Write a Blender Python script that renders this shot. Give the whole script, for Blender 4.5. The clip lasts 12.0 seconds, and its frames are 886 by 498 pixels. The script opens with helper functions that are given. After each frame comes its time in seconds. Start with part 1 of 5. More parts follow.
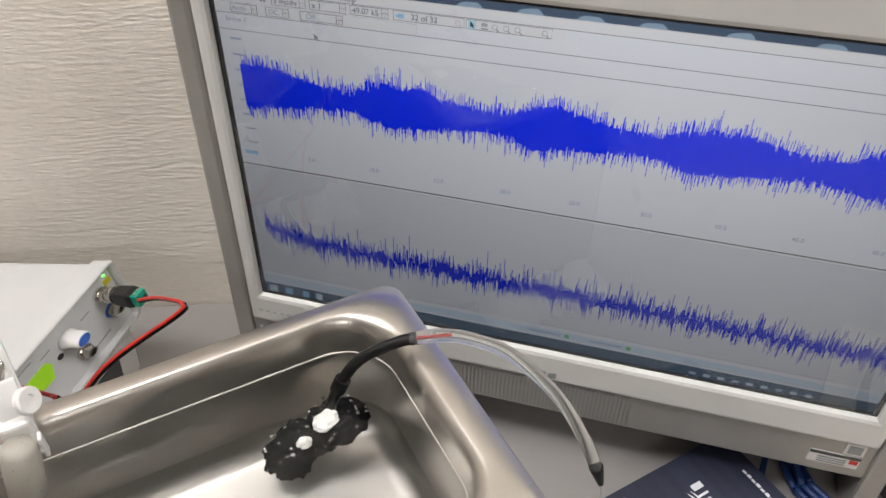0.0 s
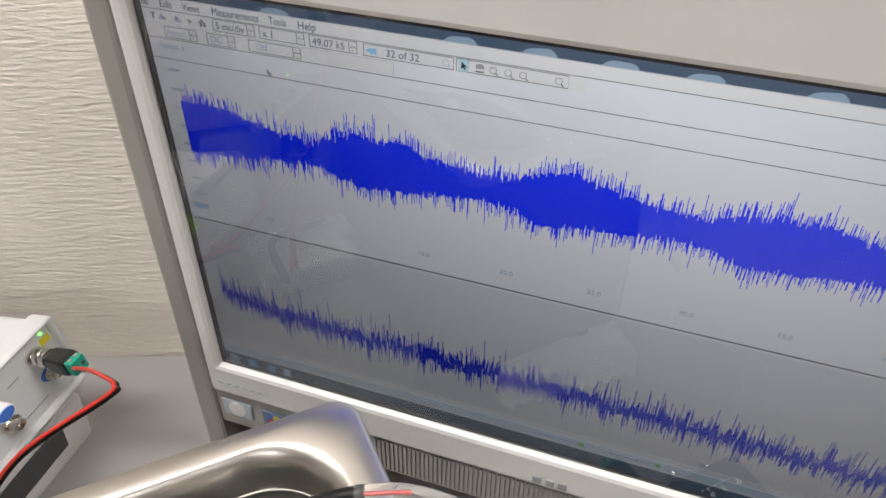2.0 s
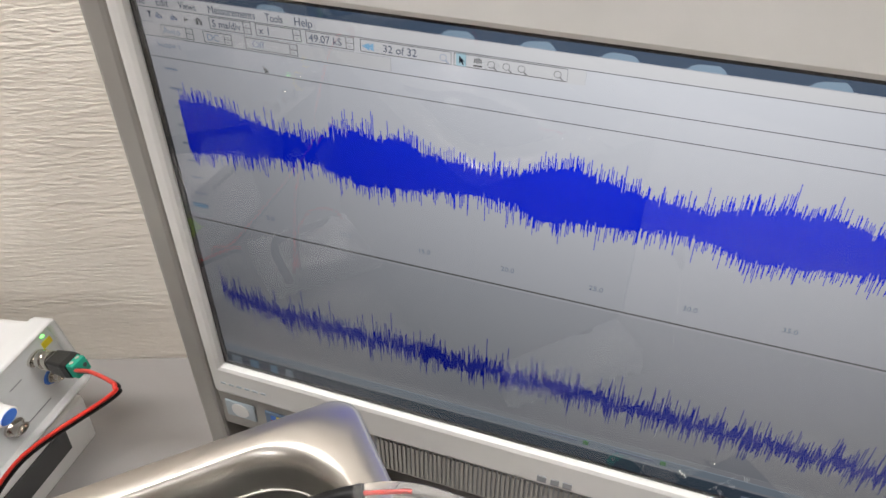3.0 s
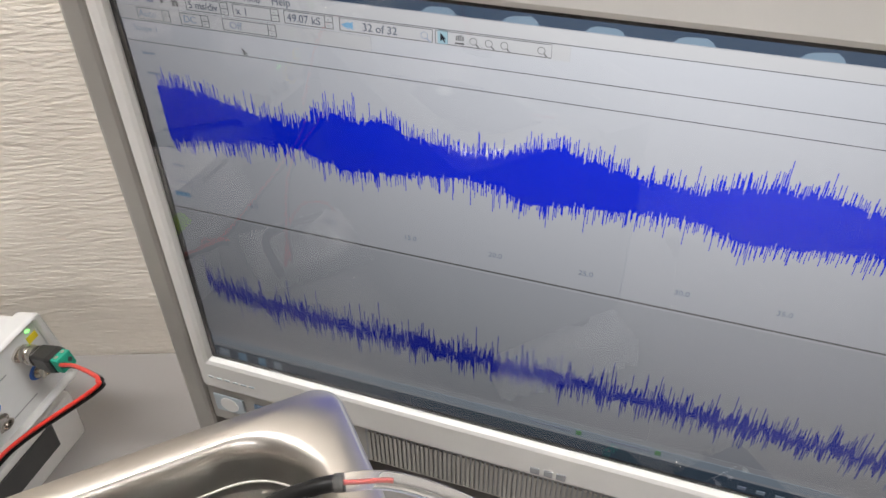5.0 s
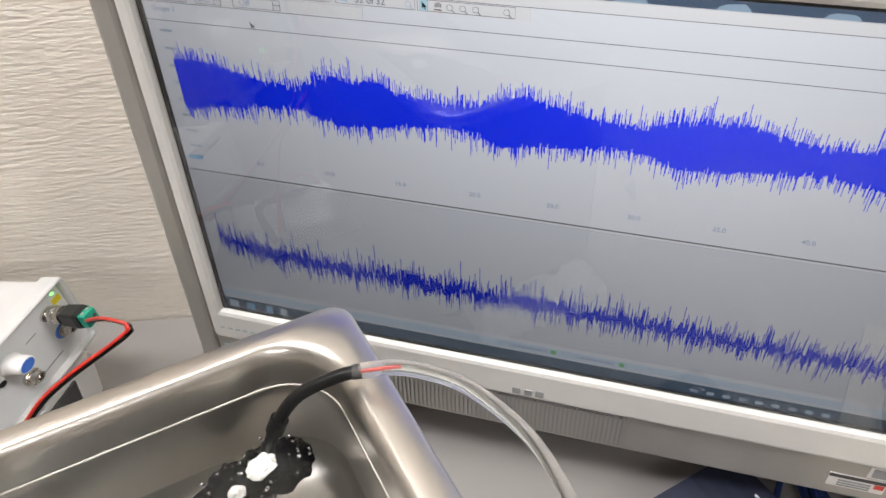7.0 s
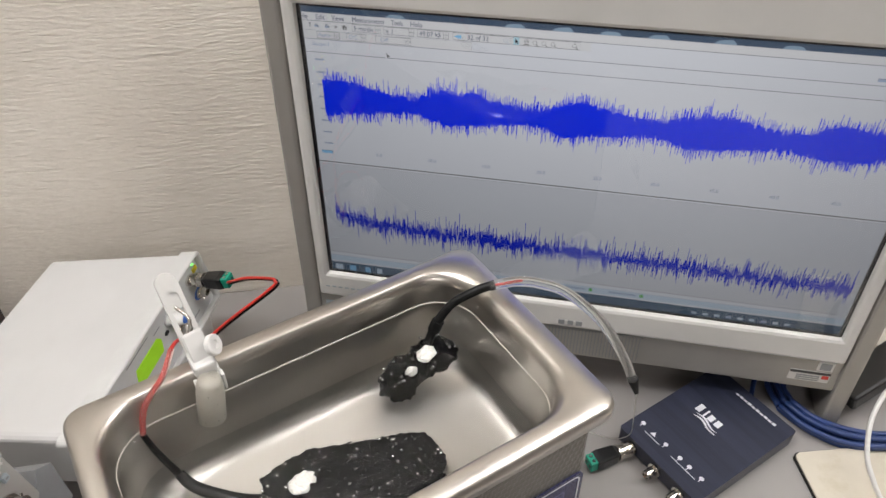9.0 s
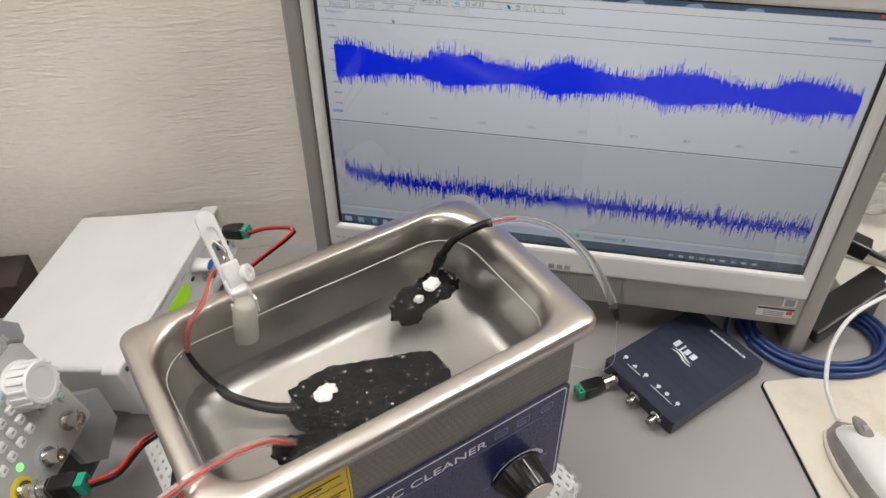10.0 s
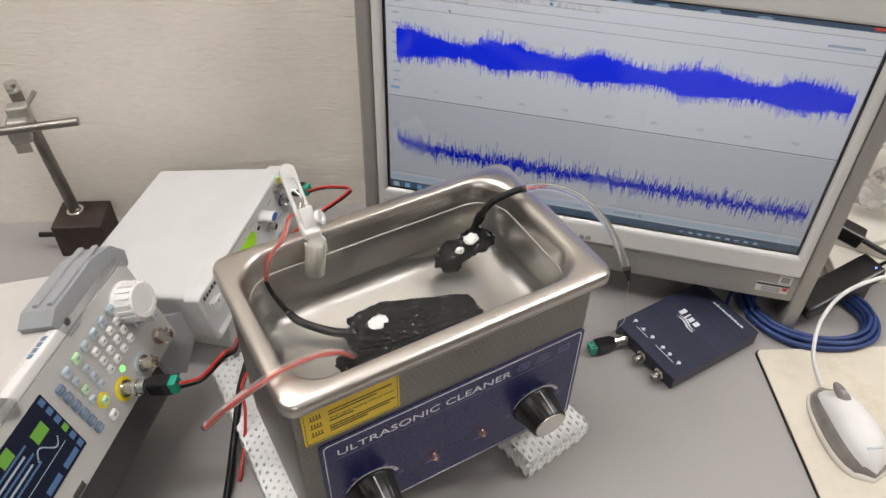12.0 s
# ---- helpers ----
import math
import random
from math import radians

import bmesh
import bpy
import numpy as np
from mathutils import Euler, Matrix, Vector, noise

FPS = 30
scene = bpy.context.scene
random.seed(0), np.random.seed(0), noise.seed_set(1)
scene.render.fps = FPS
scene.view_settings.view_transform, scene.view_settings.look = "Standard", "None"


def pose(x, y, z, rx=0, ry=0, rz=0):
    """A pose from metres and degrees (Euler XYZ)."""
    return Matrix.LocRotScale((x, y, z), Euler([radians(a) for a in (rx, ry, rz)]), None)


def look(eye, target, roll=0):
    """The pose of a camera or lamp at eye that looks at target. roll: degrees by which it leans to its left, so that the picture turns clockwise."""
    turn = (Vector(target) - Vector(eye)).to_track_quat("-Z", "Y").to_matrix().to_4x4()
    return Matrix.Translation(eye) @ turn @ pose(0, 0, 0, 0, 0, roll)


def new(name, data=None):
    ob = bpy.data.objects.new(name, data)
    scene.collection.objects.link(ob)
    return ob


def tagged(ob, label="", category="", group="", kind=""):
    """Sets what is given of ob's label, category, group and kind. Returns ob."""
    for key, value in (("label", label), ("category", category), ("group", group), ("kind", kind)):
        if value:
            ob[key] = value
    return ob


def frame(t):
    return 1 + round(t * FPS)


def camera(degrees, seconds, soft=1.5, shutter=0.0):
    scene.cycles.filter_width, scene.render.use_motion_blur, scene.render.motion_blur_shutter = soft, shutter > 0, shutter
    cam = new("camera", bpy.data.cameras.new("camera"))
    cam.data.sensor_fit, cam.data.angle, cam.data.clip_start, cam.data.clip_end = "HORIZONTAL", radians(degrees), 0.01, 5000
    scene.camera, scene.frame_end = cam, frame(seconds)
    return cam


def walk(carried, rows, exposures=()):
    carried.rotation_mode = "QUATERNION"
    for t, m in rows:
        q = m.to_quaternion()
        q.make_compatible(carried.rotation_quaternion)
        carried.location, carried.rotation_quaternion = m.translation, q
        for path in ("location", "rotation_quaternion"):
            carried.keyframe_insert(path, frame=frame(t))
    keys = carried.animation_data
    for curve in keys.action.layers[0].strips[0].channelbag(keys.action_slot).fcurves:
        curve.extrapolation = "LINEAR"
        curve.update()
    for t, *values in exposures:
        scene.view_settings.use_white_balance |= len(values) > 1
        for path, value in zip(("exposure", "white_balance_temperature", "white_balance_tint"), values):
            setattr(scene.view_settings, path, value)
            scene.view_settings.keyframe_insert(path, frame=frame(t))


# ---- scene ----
cam = camera(60.08, 12.0)
PATH = [
    (0, (0.1812, 0.0116, 0.5296), (-0.1372, 1.1786, -0.5176), 0.24),
    (0.5, (0.1939, 0.0629, 0.5125), (-0.1654, 1.2202, -0.5323), 0.00),
    (1, (0.1856, 0.1058, 0.5036), (-0.1913, 1.2510, -0.5483), -0.00),
    (1.5, (0.1811, 0.1173, 0.5028), (-0.2077, 1.2613, -0.5460), 0.12),
    (2, (0.1777, 0.1206, 0.4981), (-0.2152, 1.2679, -0.5456), 0.13),
    (2.5, (0.1767, 0.1224, 0.4984), (-0.2236, 1.2618, -0.5511), -0.60),
    (3, (0.1802, 0.1225, 0.4943), (-0.2266, 1.2677, -0.5464), -0.85),
    (5, (0.1864, 0.1273, 0.4837), (-0.2237, 1.2698, -0.5587), -1.54),
    (5.5, (0.1891, 0.1293, 0.4799), (-0.2228, 1.2727, -0.5607), -1.62),
    (6, (0.1915, 0.1279, 0.4789), (-0.2124, 1.2662, -0.5704), -1.68),
    (6.5, (0.196, 0.106, 0.493), (-0.286, 1.508, -0.849), -3.3),
    (7, (0.1990, 0.0658, 0.5022), (-0.1558, 1.2116, -0.5568), -2.38),
    (7.5, (0.1943, 0.0209, 0.5161), (-0.1619, 1.1709, -0.5378), -3.64),
    (7.7, (0.1885, 0.0086, 0.5295), (-0.1446, 1.1467, -0.5445), -3.46),
    (9.3, (0.1381, -0.1188, 0.5946), (-0.0987, 1.0676, -0.4525), -0.36),
    (9.5, (0.1389, -0.1287, 0.5965), (-0.0919, 1.0506, -0.4599), -0.31),
    (10, (0.1476, -0.1690, 0.6131), (-0.0790, 0.9892, -0.4674), -0.79),
    (10.5, (0.1524, -0.2013, 0.6308), (-0.0810, 0.9465, -0.4592), 0.35),
    (11, (0.1494, -0.2204, 0.6415), (-0.0938, 0.9276, -0.4461), 1.09),
    (11.5, (0.1475, -0.2402, 0.6504), (-0.1048, 0.9010, -0.4423), 1.18),
    (12, (0.1499, -0.2580, 0.6615), (-0.1155, 0.8715, -0.4402), 1.08),
]
walk(cam, [(t, look(eye, target, roll)) for t, eye, target, roll in PATH],
     exposures=[(0.0, 0.18), (0.6, 0.35), (1.2, 0.42), (3.0, 0.46), (6.0, 0.48), (6.5, 0.46), (7.0, 0.58), (7.7, 0.34), (9.3, 0.10), (12.0, 0.12)])

# ---- world and light ----
world = bpy.data.worlds.new("room_world")
scene.world = world
world.use_nodes = True
world.node_tree.nodes["Background"].inputs[0].default_value = (0.9, 0.95, 1.0, 1)
world.node_tree.nodes["Background"].inputs[1].default_value = 0.05
LAMP = 20.5        # fluorescent diffusers
SCREEN = 54.0      # lit display, raised to shine through its added dark coat


# ---- materials ----
def nodes_of(name):
    m = bpy.data.materials.new(name)
    m.use_nodes = True
    nt = m.node_tree
    return m, nt, nt.nodes["Principled BSDF"]


def link_noise(nt, scale, detail=4.0, rough=0.6, stretch=(1, 1, 1)):
    tc = nt.nodes.new("ShaderNodeTexCoord")
    mp = nt.nodes.new("ShaderNodeMapping")
    mp.inputs["Scale"].default_value = stretch
    nz = nt.nodes.new("ShaderNodeTexNoise")
    nz.inputs["Scale"].default_value = scale
    nz.inputs["Detail"].default_value = detail
    nz.inputs["Roughness"].default_value = rough
    nt.links.new(tc.outputs["Object"], mp.inputs[0])
    nt.links.new(mp.outputs[0], nz.inputs["Vector"])
    return nz


def surface(name, color, rough=0.5, metal=0.0, vary=0.08, scale=60.0, fine=600.0, bump=0.03, dist=0.0005, stretch=(1, 1, 1),
            coat=0.0, dirt=None, dirt_scale=12.0, trans=0.0, ior=1.5):
    """A worn surface: broad tone change, fine grain, relief, and stains of another colour where given."""
    m, nt, b = nodes_of(name)
    broad = link_noise(nt, scale, 5.0, 0.6, stretch)
    grain = link_noise(nt, fine, 3.0, 0.6, stretch)
    ramp = nt.nodes.new("ShaderNodeValToRGB")
    lo = [max(0.0, c * (1 - vary)) for c in color]
    hi = [min(1.0, c * (1 + vary)) for c in color]
    ramp.color_ramp.elements[0].position, ramp.color_ramp.elements[1].position = 0.3, 0.7
    ramp.color_ramp.elements[0].color = (*lo, 1)
    ramp.color_ramp.elements[1].color = (*hi, 1)
    nt.links.new(broad.outputs["Fac"], ramp.inputs[0])
    out = ramp.outputs[0]
    if dirt:
        st = link_noise(nt, dirt_scale, 6.0, 0.7)
        r2 = nt.nodes.new("ShaderNodeValToRGB")
        r2.color_ramp.elements[0].position, r2.color_ramp.elements[1].position = 0.55, 0.78
        r2.color_ramp.elements[0].color, r2.color_ramp.elements[1].color = (0, 0, 0, 1), (0.7, 0.7, 0.7, 1)
        mix = nt.nodes.new("ShaderNodeMix")
        mix.data_type = "RGBA"
        nt.links.new(st.outputs["Fac"], r2.inputs[0])
        nt.links.new(r2.outputs[0], mix.inputs["Factor"])
        nt.links.new(out, mix.inputs["A"])
        mix.inputs["B"].default_value = (*dirt, 1)
        out = mix.outputs["Result"]
    nt.links.new(out, b.inputs["Base Color"])
    rr = nt.nodes.new("ShaderNodeMapRange")
    rr.inputs["To Min"].default_value, rr.inputs["To Max"].default_value = max(0.0, rough - 0.07), min(1.0, rough + 0.07)
    nt.links.new(grain.outputs["Fac"], rr.inputs["Value"])
    nt.links.new(rr.outputs[0], b.inputs["Roughness"])
    b.inputs["Metallic"].default_value = metal
    b.inputs["IOR"].default_value = ior
    b.inputs["Transmission Weight"].default_value = trans
    b.inputs["Coat Weight"].default_value = coat
    if bump:
        bp = nt.nodes.new("ShaderNodeBump")
        bp.inputs["Strength"].default_value = min(1.0, bump * 10)
        bp.inputs["Distance"].default_value = dist
        nt.links.new(grain.outputs["Fac"], bp.inputs["Height"])
        nt.links.new(bp.outputs[0], b.inputs["Normal"])
    return m


def glow(name, color, strength):
    m, nt, b = nodes_of(name)
    b.inputs["Base Color"].default_value = (0.01, 0.01, 0.012, 1)
    b.inputs["Emission Color"].default_value = (*color, 1)
    b.inputs["Emission Strength"].default_value = strength
    b.inputs["Roughness"].default_value = 0.12
    b.inputs["IOR"].default_value = 1.28
    return m


def lit(name, color, strength):
    """Backlit display: an added dark coat imitates the panel's dimming when seen at a slant."""
    m = glow(name, color, strength)
    b = m.node_tree.nodes["Principled BSDF"]
    b.inputs["Roughness"].default_value = 0.3
    b.inputs["Coat Weight"].default_value = 1.0
    b.inputs["Coat Roughness"].default_value = 0.2
    b.inputs["Coat IOR"].default_value = 1.1
    b.inputs["Coat Tint"].default_value = (0.0180, 0.0182, 0.0186, 1)
    m.cycles.emission_sampling = "NONE"
    return m


def wallpaper():
    """Cream woven wallpaper: thin uneven level ribs."""
    m, nt, b = nodes_of("wallpaper")
    ribs = link_noise(nt, 1.0, 2.5, 0.6, (85, 85, 380))
    patch = link_noise(nt, 5.0, 4.0, 0.6)
    ramp = nt.nodes.new("ShaderNodeValToRGB")
    ramp.color_ramp.elements[0].position, ramp.color_ramp.elements[1].position = 0.3, 0.7
    ramp.color_ramp.elements[0].color = (0.79, 0.725, 0.64, 1)
    ramp.color_ramp.elements[1].color = (0.90, 0.84, 0.755, 1)
    mix = nt.nodes.new("ShaderNodeMath")
    mix.operation = "MULTIPLY_ADD"
    mix.inputs[1].default_value = 0.45
    nt.links.new(ribs.outputs["Fac"], mix.inputs[0])
    nt.links.new(patch.outputs["Fac"], mix.inputs[2])
    sub = nt.nodes.new("ShaderNodeMath")
    sub.operation = "SUBTRACT"
    sub.inputs[1].default_value = 0.22
    nt.links.new(mix.outputs[0], sub.inputs[0])
    nt.links.new(sub.outputs[0], ramp.inputs[0])
    nt.links.new(ramp.outputs[0], b.inputs["Base Color"])
    b.inputs["Roughness"].default_value = 0.8
    bp = nt.nodes.new("ShaderNodeBump")
    bp.inputs["Strength"].default_value = 1.0
    bp.inputs["Distance"].default_value = 0.0018
    nt.links.new(ribs.outputs["Fac"], bp.inputs["Height"])
    nt.links.new(bp.outputs[0], b.inputs["Normal"])
    return m


def stamped_steel():
    """Steel sheet with rows of small stamped dashes."""
    m, nt, b = nodes_of("stamped_steel")
    tc = nt.nodes.new("ShaderNodeTexCoord")
    mp = nt.nodes.new("ShaderNodeMapping")
    mp.inputs["Rotation"].default_value = (radians(90), 0, 0)
    br = nt.nodes.new("ShaderNodeTexBrick")
    br.inputs["Scale"].default_value = 1.0
    br.inputs["Brick Width"].default_value = 0.0043
    br.inputs["Row Height"].default_value = 0.0056
    br.inputs["Mortar Size"].default_value = 0.0013
    br.inputs["Mortar Smooth"].default_value = 0.6
    br.inputs["Color1"].default_value = (0, 0, 0, 1)
    br.inputs["Color2"].default_value = (0, 0, 0, 1)
    br.inputs["Mortar"].default_value = (1, 1, 1, 1)
    nt.links.new(tc.outputs["Object"], mp.inputs[0])
    nt.links.new(mp.outputs[0], br.inputs["Vector"])
    bp = nt.nodes.new("ShaderNodeBump")
    bp.inputs["Strength"].default_value = 0.5
    bp.inputs["Distance"].default_value = 0.0008
    nt.links.new(br.outputs["Color"], bp.inputs["Height"])
    nt.links.new(bp.outputs[0], b.inputs["Normal"])
    nz = link_noise(nt, 25, 4)
    ramp = nt.nodes.new("ShaderNodeValToRGB")
    ramp.color_ramp.elements[0].color = (0.20, 0.19, 0.175, 1)
    ramp.color_ramp.elements[1].color = (0.29, 0.275, 0.25, 1)
    nt.links.new(nz.outputs["Fac"], ramp.inputs[0])
    nt.links.new(ramp.outputs[0], b.inputs["Base Color"])
    b.inputs["Metallic"].default_value = 1.0
    b.inputs["Roughness"].default_value = 0.38
    return m


def lumpy_black():
    """Glossy black sealing compound with pale specks of trapped air."""
    m, nt, b = nodes_of("black_sealant")
    sp = link_noise(nt, 420, 2, 0.5)
    ramp = nt.nodes.new("ShaderNodeValToRGB")
    ramp.color_ramp.elements[0].position, ramp.color_ramp.elements[1].position = 0.68, 0.74
    ramp.color_ramp.elements[0].color = (0.0035, 0.0035, 0.004, 1)
    ramp.color_ramp.elements[1].color = (0.30, 0.30, 0.29, 1)
    nt.links.new(sp.outputs["Fac"], ramp.inputs[0])
    nt.links.new(ramp.outputs[0], b.inputs["Base Color"])
    gr = link_noise(nt, 300, 2, 0.5)
    bp = nt.nodes.new("ShaderNodeBump")
    bp.inputs["Strength"].default_value = 0.9
    bp.inputs["Distance"].default_value = 0.0030
    nt.links.new(gr.outputs["Fac"], bp.inputs["Height"])
    nt.links.new(bp.outputs[0], b.inputs["Normal"])
    b.inputs["Roughness"].default_value = 0.16
    b.inputs["IOR"].default_value = 1.32
    return m


WALL = wallpaper()
PAINT = surface("white_paint", (0.78, 0.77, 0.74), 0.7, vary=0.03, scale=3, fine=200)
# grey for the unseen walls, chosen to dim reflections in the steel front
DIM = surface("dim_unseen_wall", (0.34, 0.32, 0.30), 0.7, vary=0.06, scale=3, fine=200)
FLOORING = surface("grey_vinyl", (0.30, 0.29, 0.27), 0.5, vary=0.1, scale=4, fine=150)
DESK = surface("grey_laminate", (0.31, 0.294, 0.284), 0.42, vary=0.03, scale=7, fine=900, bump=0.02, dist=0.0002, dirt=(0.31, 0.29, 0.275), dirt_scale=16)
CASEGREY = surface("beige_grey_case", (0.52, 0.49, 0.46), 0.45, vary=0.03, scale=6, fine=700, bump=0.01)
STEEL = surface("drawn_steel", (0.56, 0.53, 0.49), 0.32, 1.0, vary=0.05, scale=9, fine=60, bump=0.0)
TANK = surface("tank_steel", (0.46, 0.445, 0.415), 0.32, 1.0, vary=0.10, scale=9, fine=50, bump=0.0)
STAMPED = stamped_steel()
CHROME = surface("nickel_plate", (0.72, 0.69, 0.64), 0.18, 1.0, vary=0.06, scale=80, bump=0.0)
NAVY = surface("navy_print", (0.016, 0.018, 0.082), 0.28, vary=0.08, scale=40, fine=900, bump=0.01, dist=0.0001)
YELLOW = surface("yellow_label", (0.72, 0.52, 0.03), 0.4, vary=0.05, scale=40, bump=0.0)
INK = surface("dark_ink", (0.12, 0.09, 0.03), 0.6, vary=0.2, scale=200, bump=0.0)
PRINT = surface("pale_print", (0.70, 0.71, 0.75), 0.5, vary=0.05, scale=200, bump=0.0)
FAINT = surface("faint_print", (0.16, 0.16, 0.28), 0.5, vary=0.05, scale=200, bump=0.0)
WHITE = surface("white_plastic", (0.68, 0.67, 0.65), 0.35, vary=0.03, scale=30, fine=1200, bump=0.015, dist=0.0001)
CREAM = surface("aged_white_plastic", (0.74, 0.71, 0.65), 0.4, vary=0.05, scale=50, fine=1200, bump=0.015, dist=0.0001)
SILVER = surface("silver_paint", (0.36, 0.345, 0.32), 0.42, 0.35, vary=0.04, scale=30, fine=1500, bump=0.015, dist=0.0001)
GREY = surface("mid_grey_plastic", (0.27, 0.28, 0.29), 0.5, vary=0.06, scale=40, fine=1500, bump=0.03, dist=0.0002)
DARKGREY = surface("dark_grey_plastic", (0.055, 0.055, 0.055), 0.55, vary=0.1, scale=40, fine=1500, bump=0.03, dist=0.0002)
PANELGREY = surface("pale_grey_panel", (0.45, 0.44, 0.42), 0.45, vary=0.03, scale=40, fine=1500, bump=0.02, dist=0.0001)
AMPCASE = surface("grey_white_enamel", (0.56, 0.555, 0.55), 0.42, vary=0.04, scale=12, fine=1500, bump=0.015, dist=0.0001)
AMPFACE = surface("blue_grey_panel", (0.60, 0.61, 0.61), 0.45, vary=0.04, scale=40, fine=1500, bump=0.02, dist=0.0001)
BLACK = surface("black_plastic", (0.006, 0.006, 0.0065), 0.30, vary=0.15, scale=60, fine=1200, bump=0.03, dist=0.0002)
RUBBER = surface("black_rubber", (0.007, 0.007, 0.007), 0.42, vary=0.2, scale=90, fine=900, bump=0.03, dist=0.0002, ior=1.32)
SEALANT = lumpy_black()
PATCH = surface("white_silicone", (0.66, 0.65, 0.61), 0.45, vary=0.05, scale=120, fine=500, bump=0.09, dist=0.001)
RED = surface("red_insulation", (0.55, 0.03, 0.02), 0.35, vary=0.1, scale=90, bump=0.01)
GREEN = surface("green_terminal", (0.01, 0.30, 0.20), 0.4, vary=0.1, scale=120, bump=0.02)
LIME = surface("fluorescent_sticker", (0.42, 0.85, 0.02), 0.6, vary=0.05, scale=60, bump=0.0)
BLUECAP = surface("blue_cap", (0.05, 0.16, 0.55), 0.4, vary=0.06, scale=120, bump=0.0)
BLUEKEY = surface("slate_blue_key", (0.13, 0.19, 0.28), 0.5, vary=0.06, scale=120, bump=0.01)
PALEKEY = surface("pale_blue_key", (0.40, 0.46, 0.50), 0.5, vary=0.04, scale=120, bump=0.01)
GREENKEY = surface("lit_green_key", (0.42, 0.62, 0.38), 0.5, vary=0.04, scale=120, bump=0.01)
AMBER = surface("yellow_ring", (0.70, 0.55, 0.02), 0.5, vary=0.06, scale=120, bump=0.0)
SCOPEBOX = surface("navy_enamel", (0.016, 0.019, 0.036), 0.36, vary=0.12, scale=70, fine=1200, bump=0.03, dist=0.0002)
SCOPELID = surface("navy_brushed", (0.024, 0.028, 0.050), 0.40, vary=0.25, scale=90, fine=500, bump=0.05, dist=0.0003, stretch=(0.05, 1, 1))
BLUECABLE = surface("blue_cable", (0.020, 0.045, 0.16), 0.4, vary=0.1, scale=90, bump=0.02)
MAT = surface("grubby_cloth", (0.60, 0.55, 0.46), 0.85, vary=0.05, scale=30, fine=1600, bump=0.08, dist=0.0004, dirt=(0.46, 0.40, 0.27), dirt_scale=22)
SMOKE = surface("smoked_plastic", (0.20, 0.18, 0.17), 0.12, vary=0.2, scale=60, bump=0.0, coat=0.5)
RUST = surface("rusted_iron", (0.052, 0.034, 0.028), 0.55, 0.3, vary=0.35, scale=30, fine=300, bump=0.05, dist=0.0005, dirt=(0.10, 0.045, 0.025), dirt_scale=30)
ROD = surface("dull_rod", (0.22, 0.20, 0.18), 0.38, 0.9, vary=0.25, scale=30, fine=300, bump=0.02)
CLAMP = surface("cast_zinc", (0.42, 0.40, 0.36), 0.45, 0.7, vary=0.15, scale=60, fine=400, bump=0.04)
FOAM = surface("white_foam_net", (0.90, 0.90, 0.88), 0.8, vary=0.05, scale=60, fine=700, bump=0.08, dist=0.0006)
PAPER = surface("cream_paper", (0.72, 0.69, 0.62), 0.8, vary=0.05, scale=20, fine=500, bump=0.02)
CLEAR = surface("clear_vinyl", (0.96, 0.95, 0.92), 0.10, vary=0.01, bump=0.0, trans=0.92, ior=1.16)
HAZE = surface("milky_tube", (0.60, 0.57, 0.50), 0.30, vary=0.05, bump=0.01, trans=0.45, ior=1.35)
PINK = surface("pinkish_tube", (0.93, 0.74, 0.70), 0.15, vary=0.04, scale=90, bump=0.0, trans=0.88, ior=1.18)
FRAMEGREY = surface("pale_grey_moulding", (0.56, 0.56, 0.55), 0.4, vary=0.04, scale=40, fine=1500, bump=0.02, dist=0.0001)
BAG = surface("clear_bag", (0.93, 0.92, 0.90), 0.15, vary=0.02, bump=0.02, dist=0.003, fine=60, trans=0.75, ior=1.2)
LEDGREEN = glow("green_led", (0.25, 1.0, 0.2), 1.6)
LEDBLUE = glow("blue_led", (0.15, 0.25, 1.0), 3.0)
COPPER = surface("copper_led", (0.75, 0.45, 0.36), 0.2, 0.8, vary=0.1, bump=0.0)
TUBE_LIGHT = glow("lamp_diffuser", (1.0, 0.975, 0.965), LAMP)
UI_BACK = lit("display_back", (0.665, 0.675, 0.715), SCREEN)
# lower plot: some of the slant dimming is put into its colour
UI_LOW = lit("display_lower_plot_dimmed", (0.61, 0.625, 0.665), SCREEN * 0.92)
UI_BAR = lit("display_toolbar", (0.66, 0.655, 0.665), SCREEN)
UI_DARK = lit("display_title", (0.06, 0.09, 0.14), SCREEN)
UI_TASK = lit("display_taskbar", (0.08, 0.13, 0.19), SCREEN)
UI_LINE = lit("display_rule", (0.22, 0.22, 0.22), SCREEN)
UI_TEXT = lit("display_text", (0.12, 0.14, 0.20), SCREEN)
UI_FAINT = lit("display_faint", (0.36, 0.42, 0.55), SCREEN)
# lower trace darkened in colour to go with the dimmed plot
UI_TRACE_LOW = lit("display_trace_low_dimmed", (0.006, 0.022, 0.52), SCREEN)
UI_LINE_THIN = lit("display_hairline", (0.46, 0.47, 0.49), SCREEN)
UI_TRACE = lit("display_trace", (0.002, 0.020, 0.66), SCREEN * 1.35)
UI_ICON = lit("display_icon", (0.25, 0.50, 0.75), SCREEN)
UI_GREEN = lit("display_green", (0.15, 0.45, 0.15), SCREEN)
UI_PALE = lit("display_pale", (0.50, 0.60, 0.70), SCREEN)
UI_CYAN = lit("display_chosen", (0.42, 0.62, 0.70), SCREEN)
UI_BLACK = lit("display_black", (0.02, 0.02, 0.03), SCREEN)
UI_TAB = lit("display_blurred_tab", (0.24, 0.33, 0.42), SCREEN)
UI_RED = lit("display_red", (0.60, 0.08, 0.06), SCREEN)
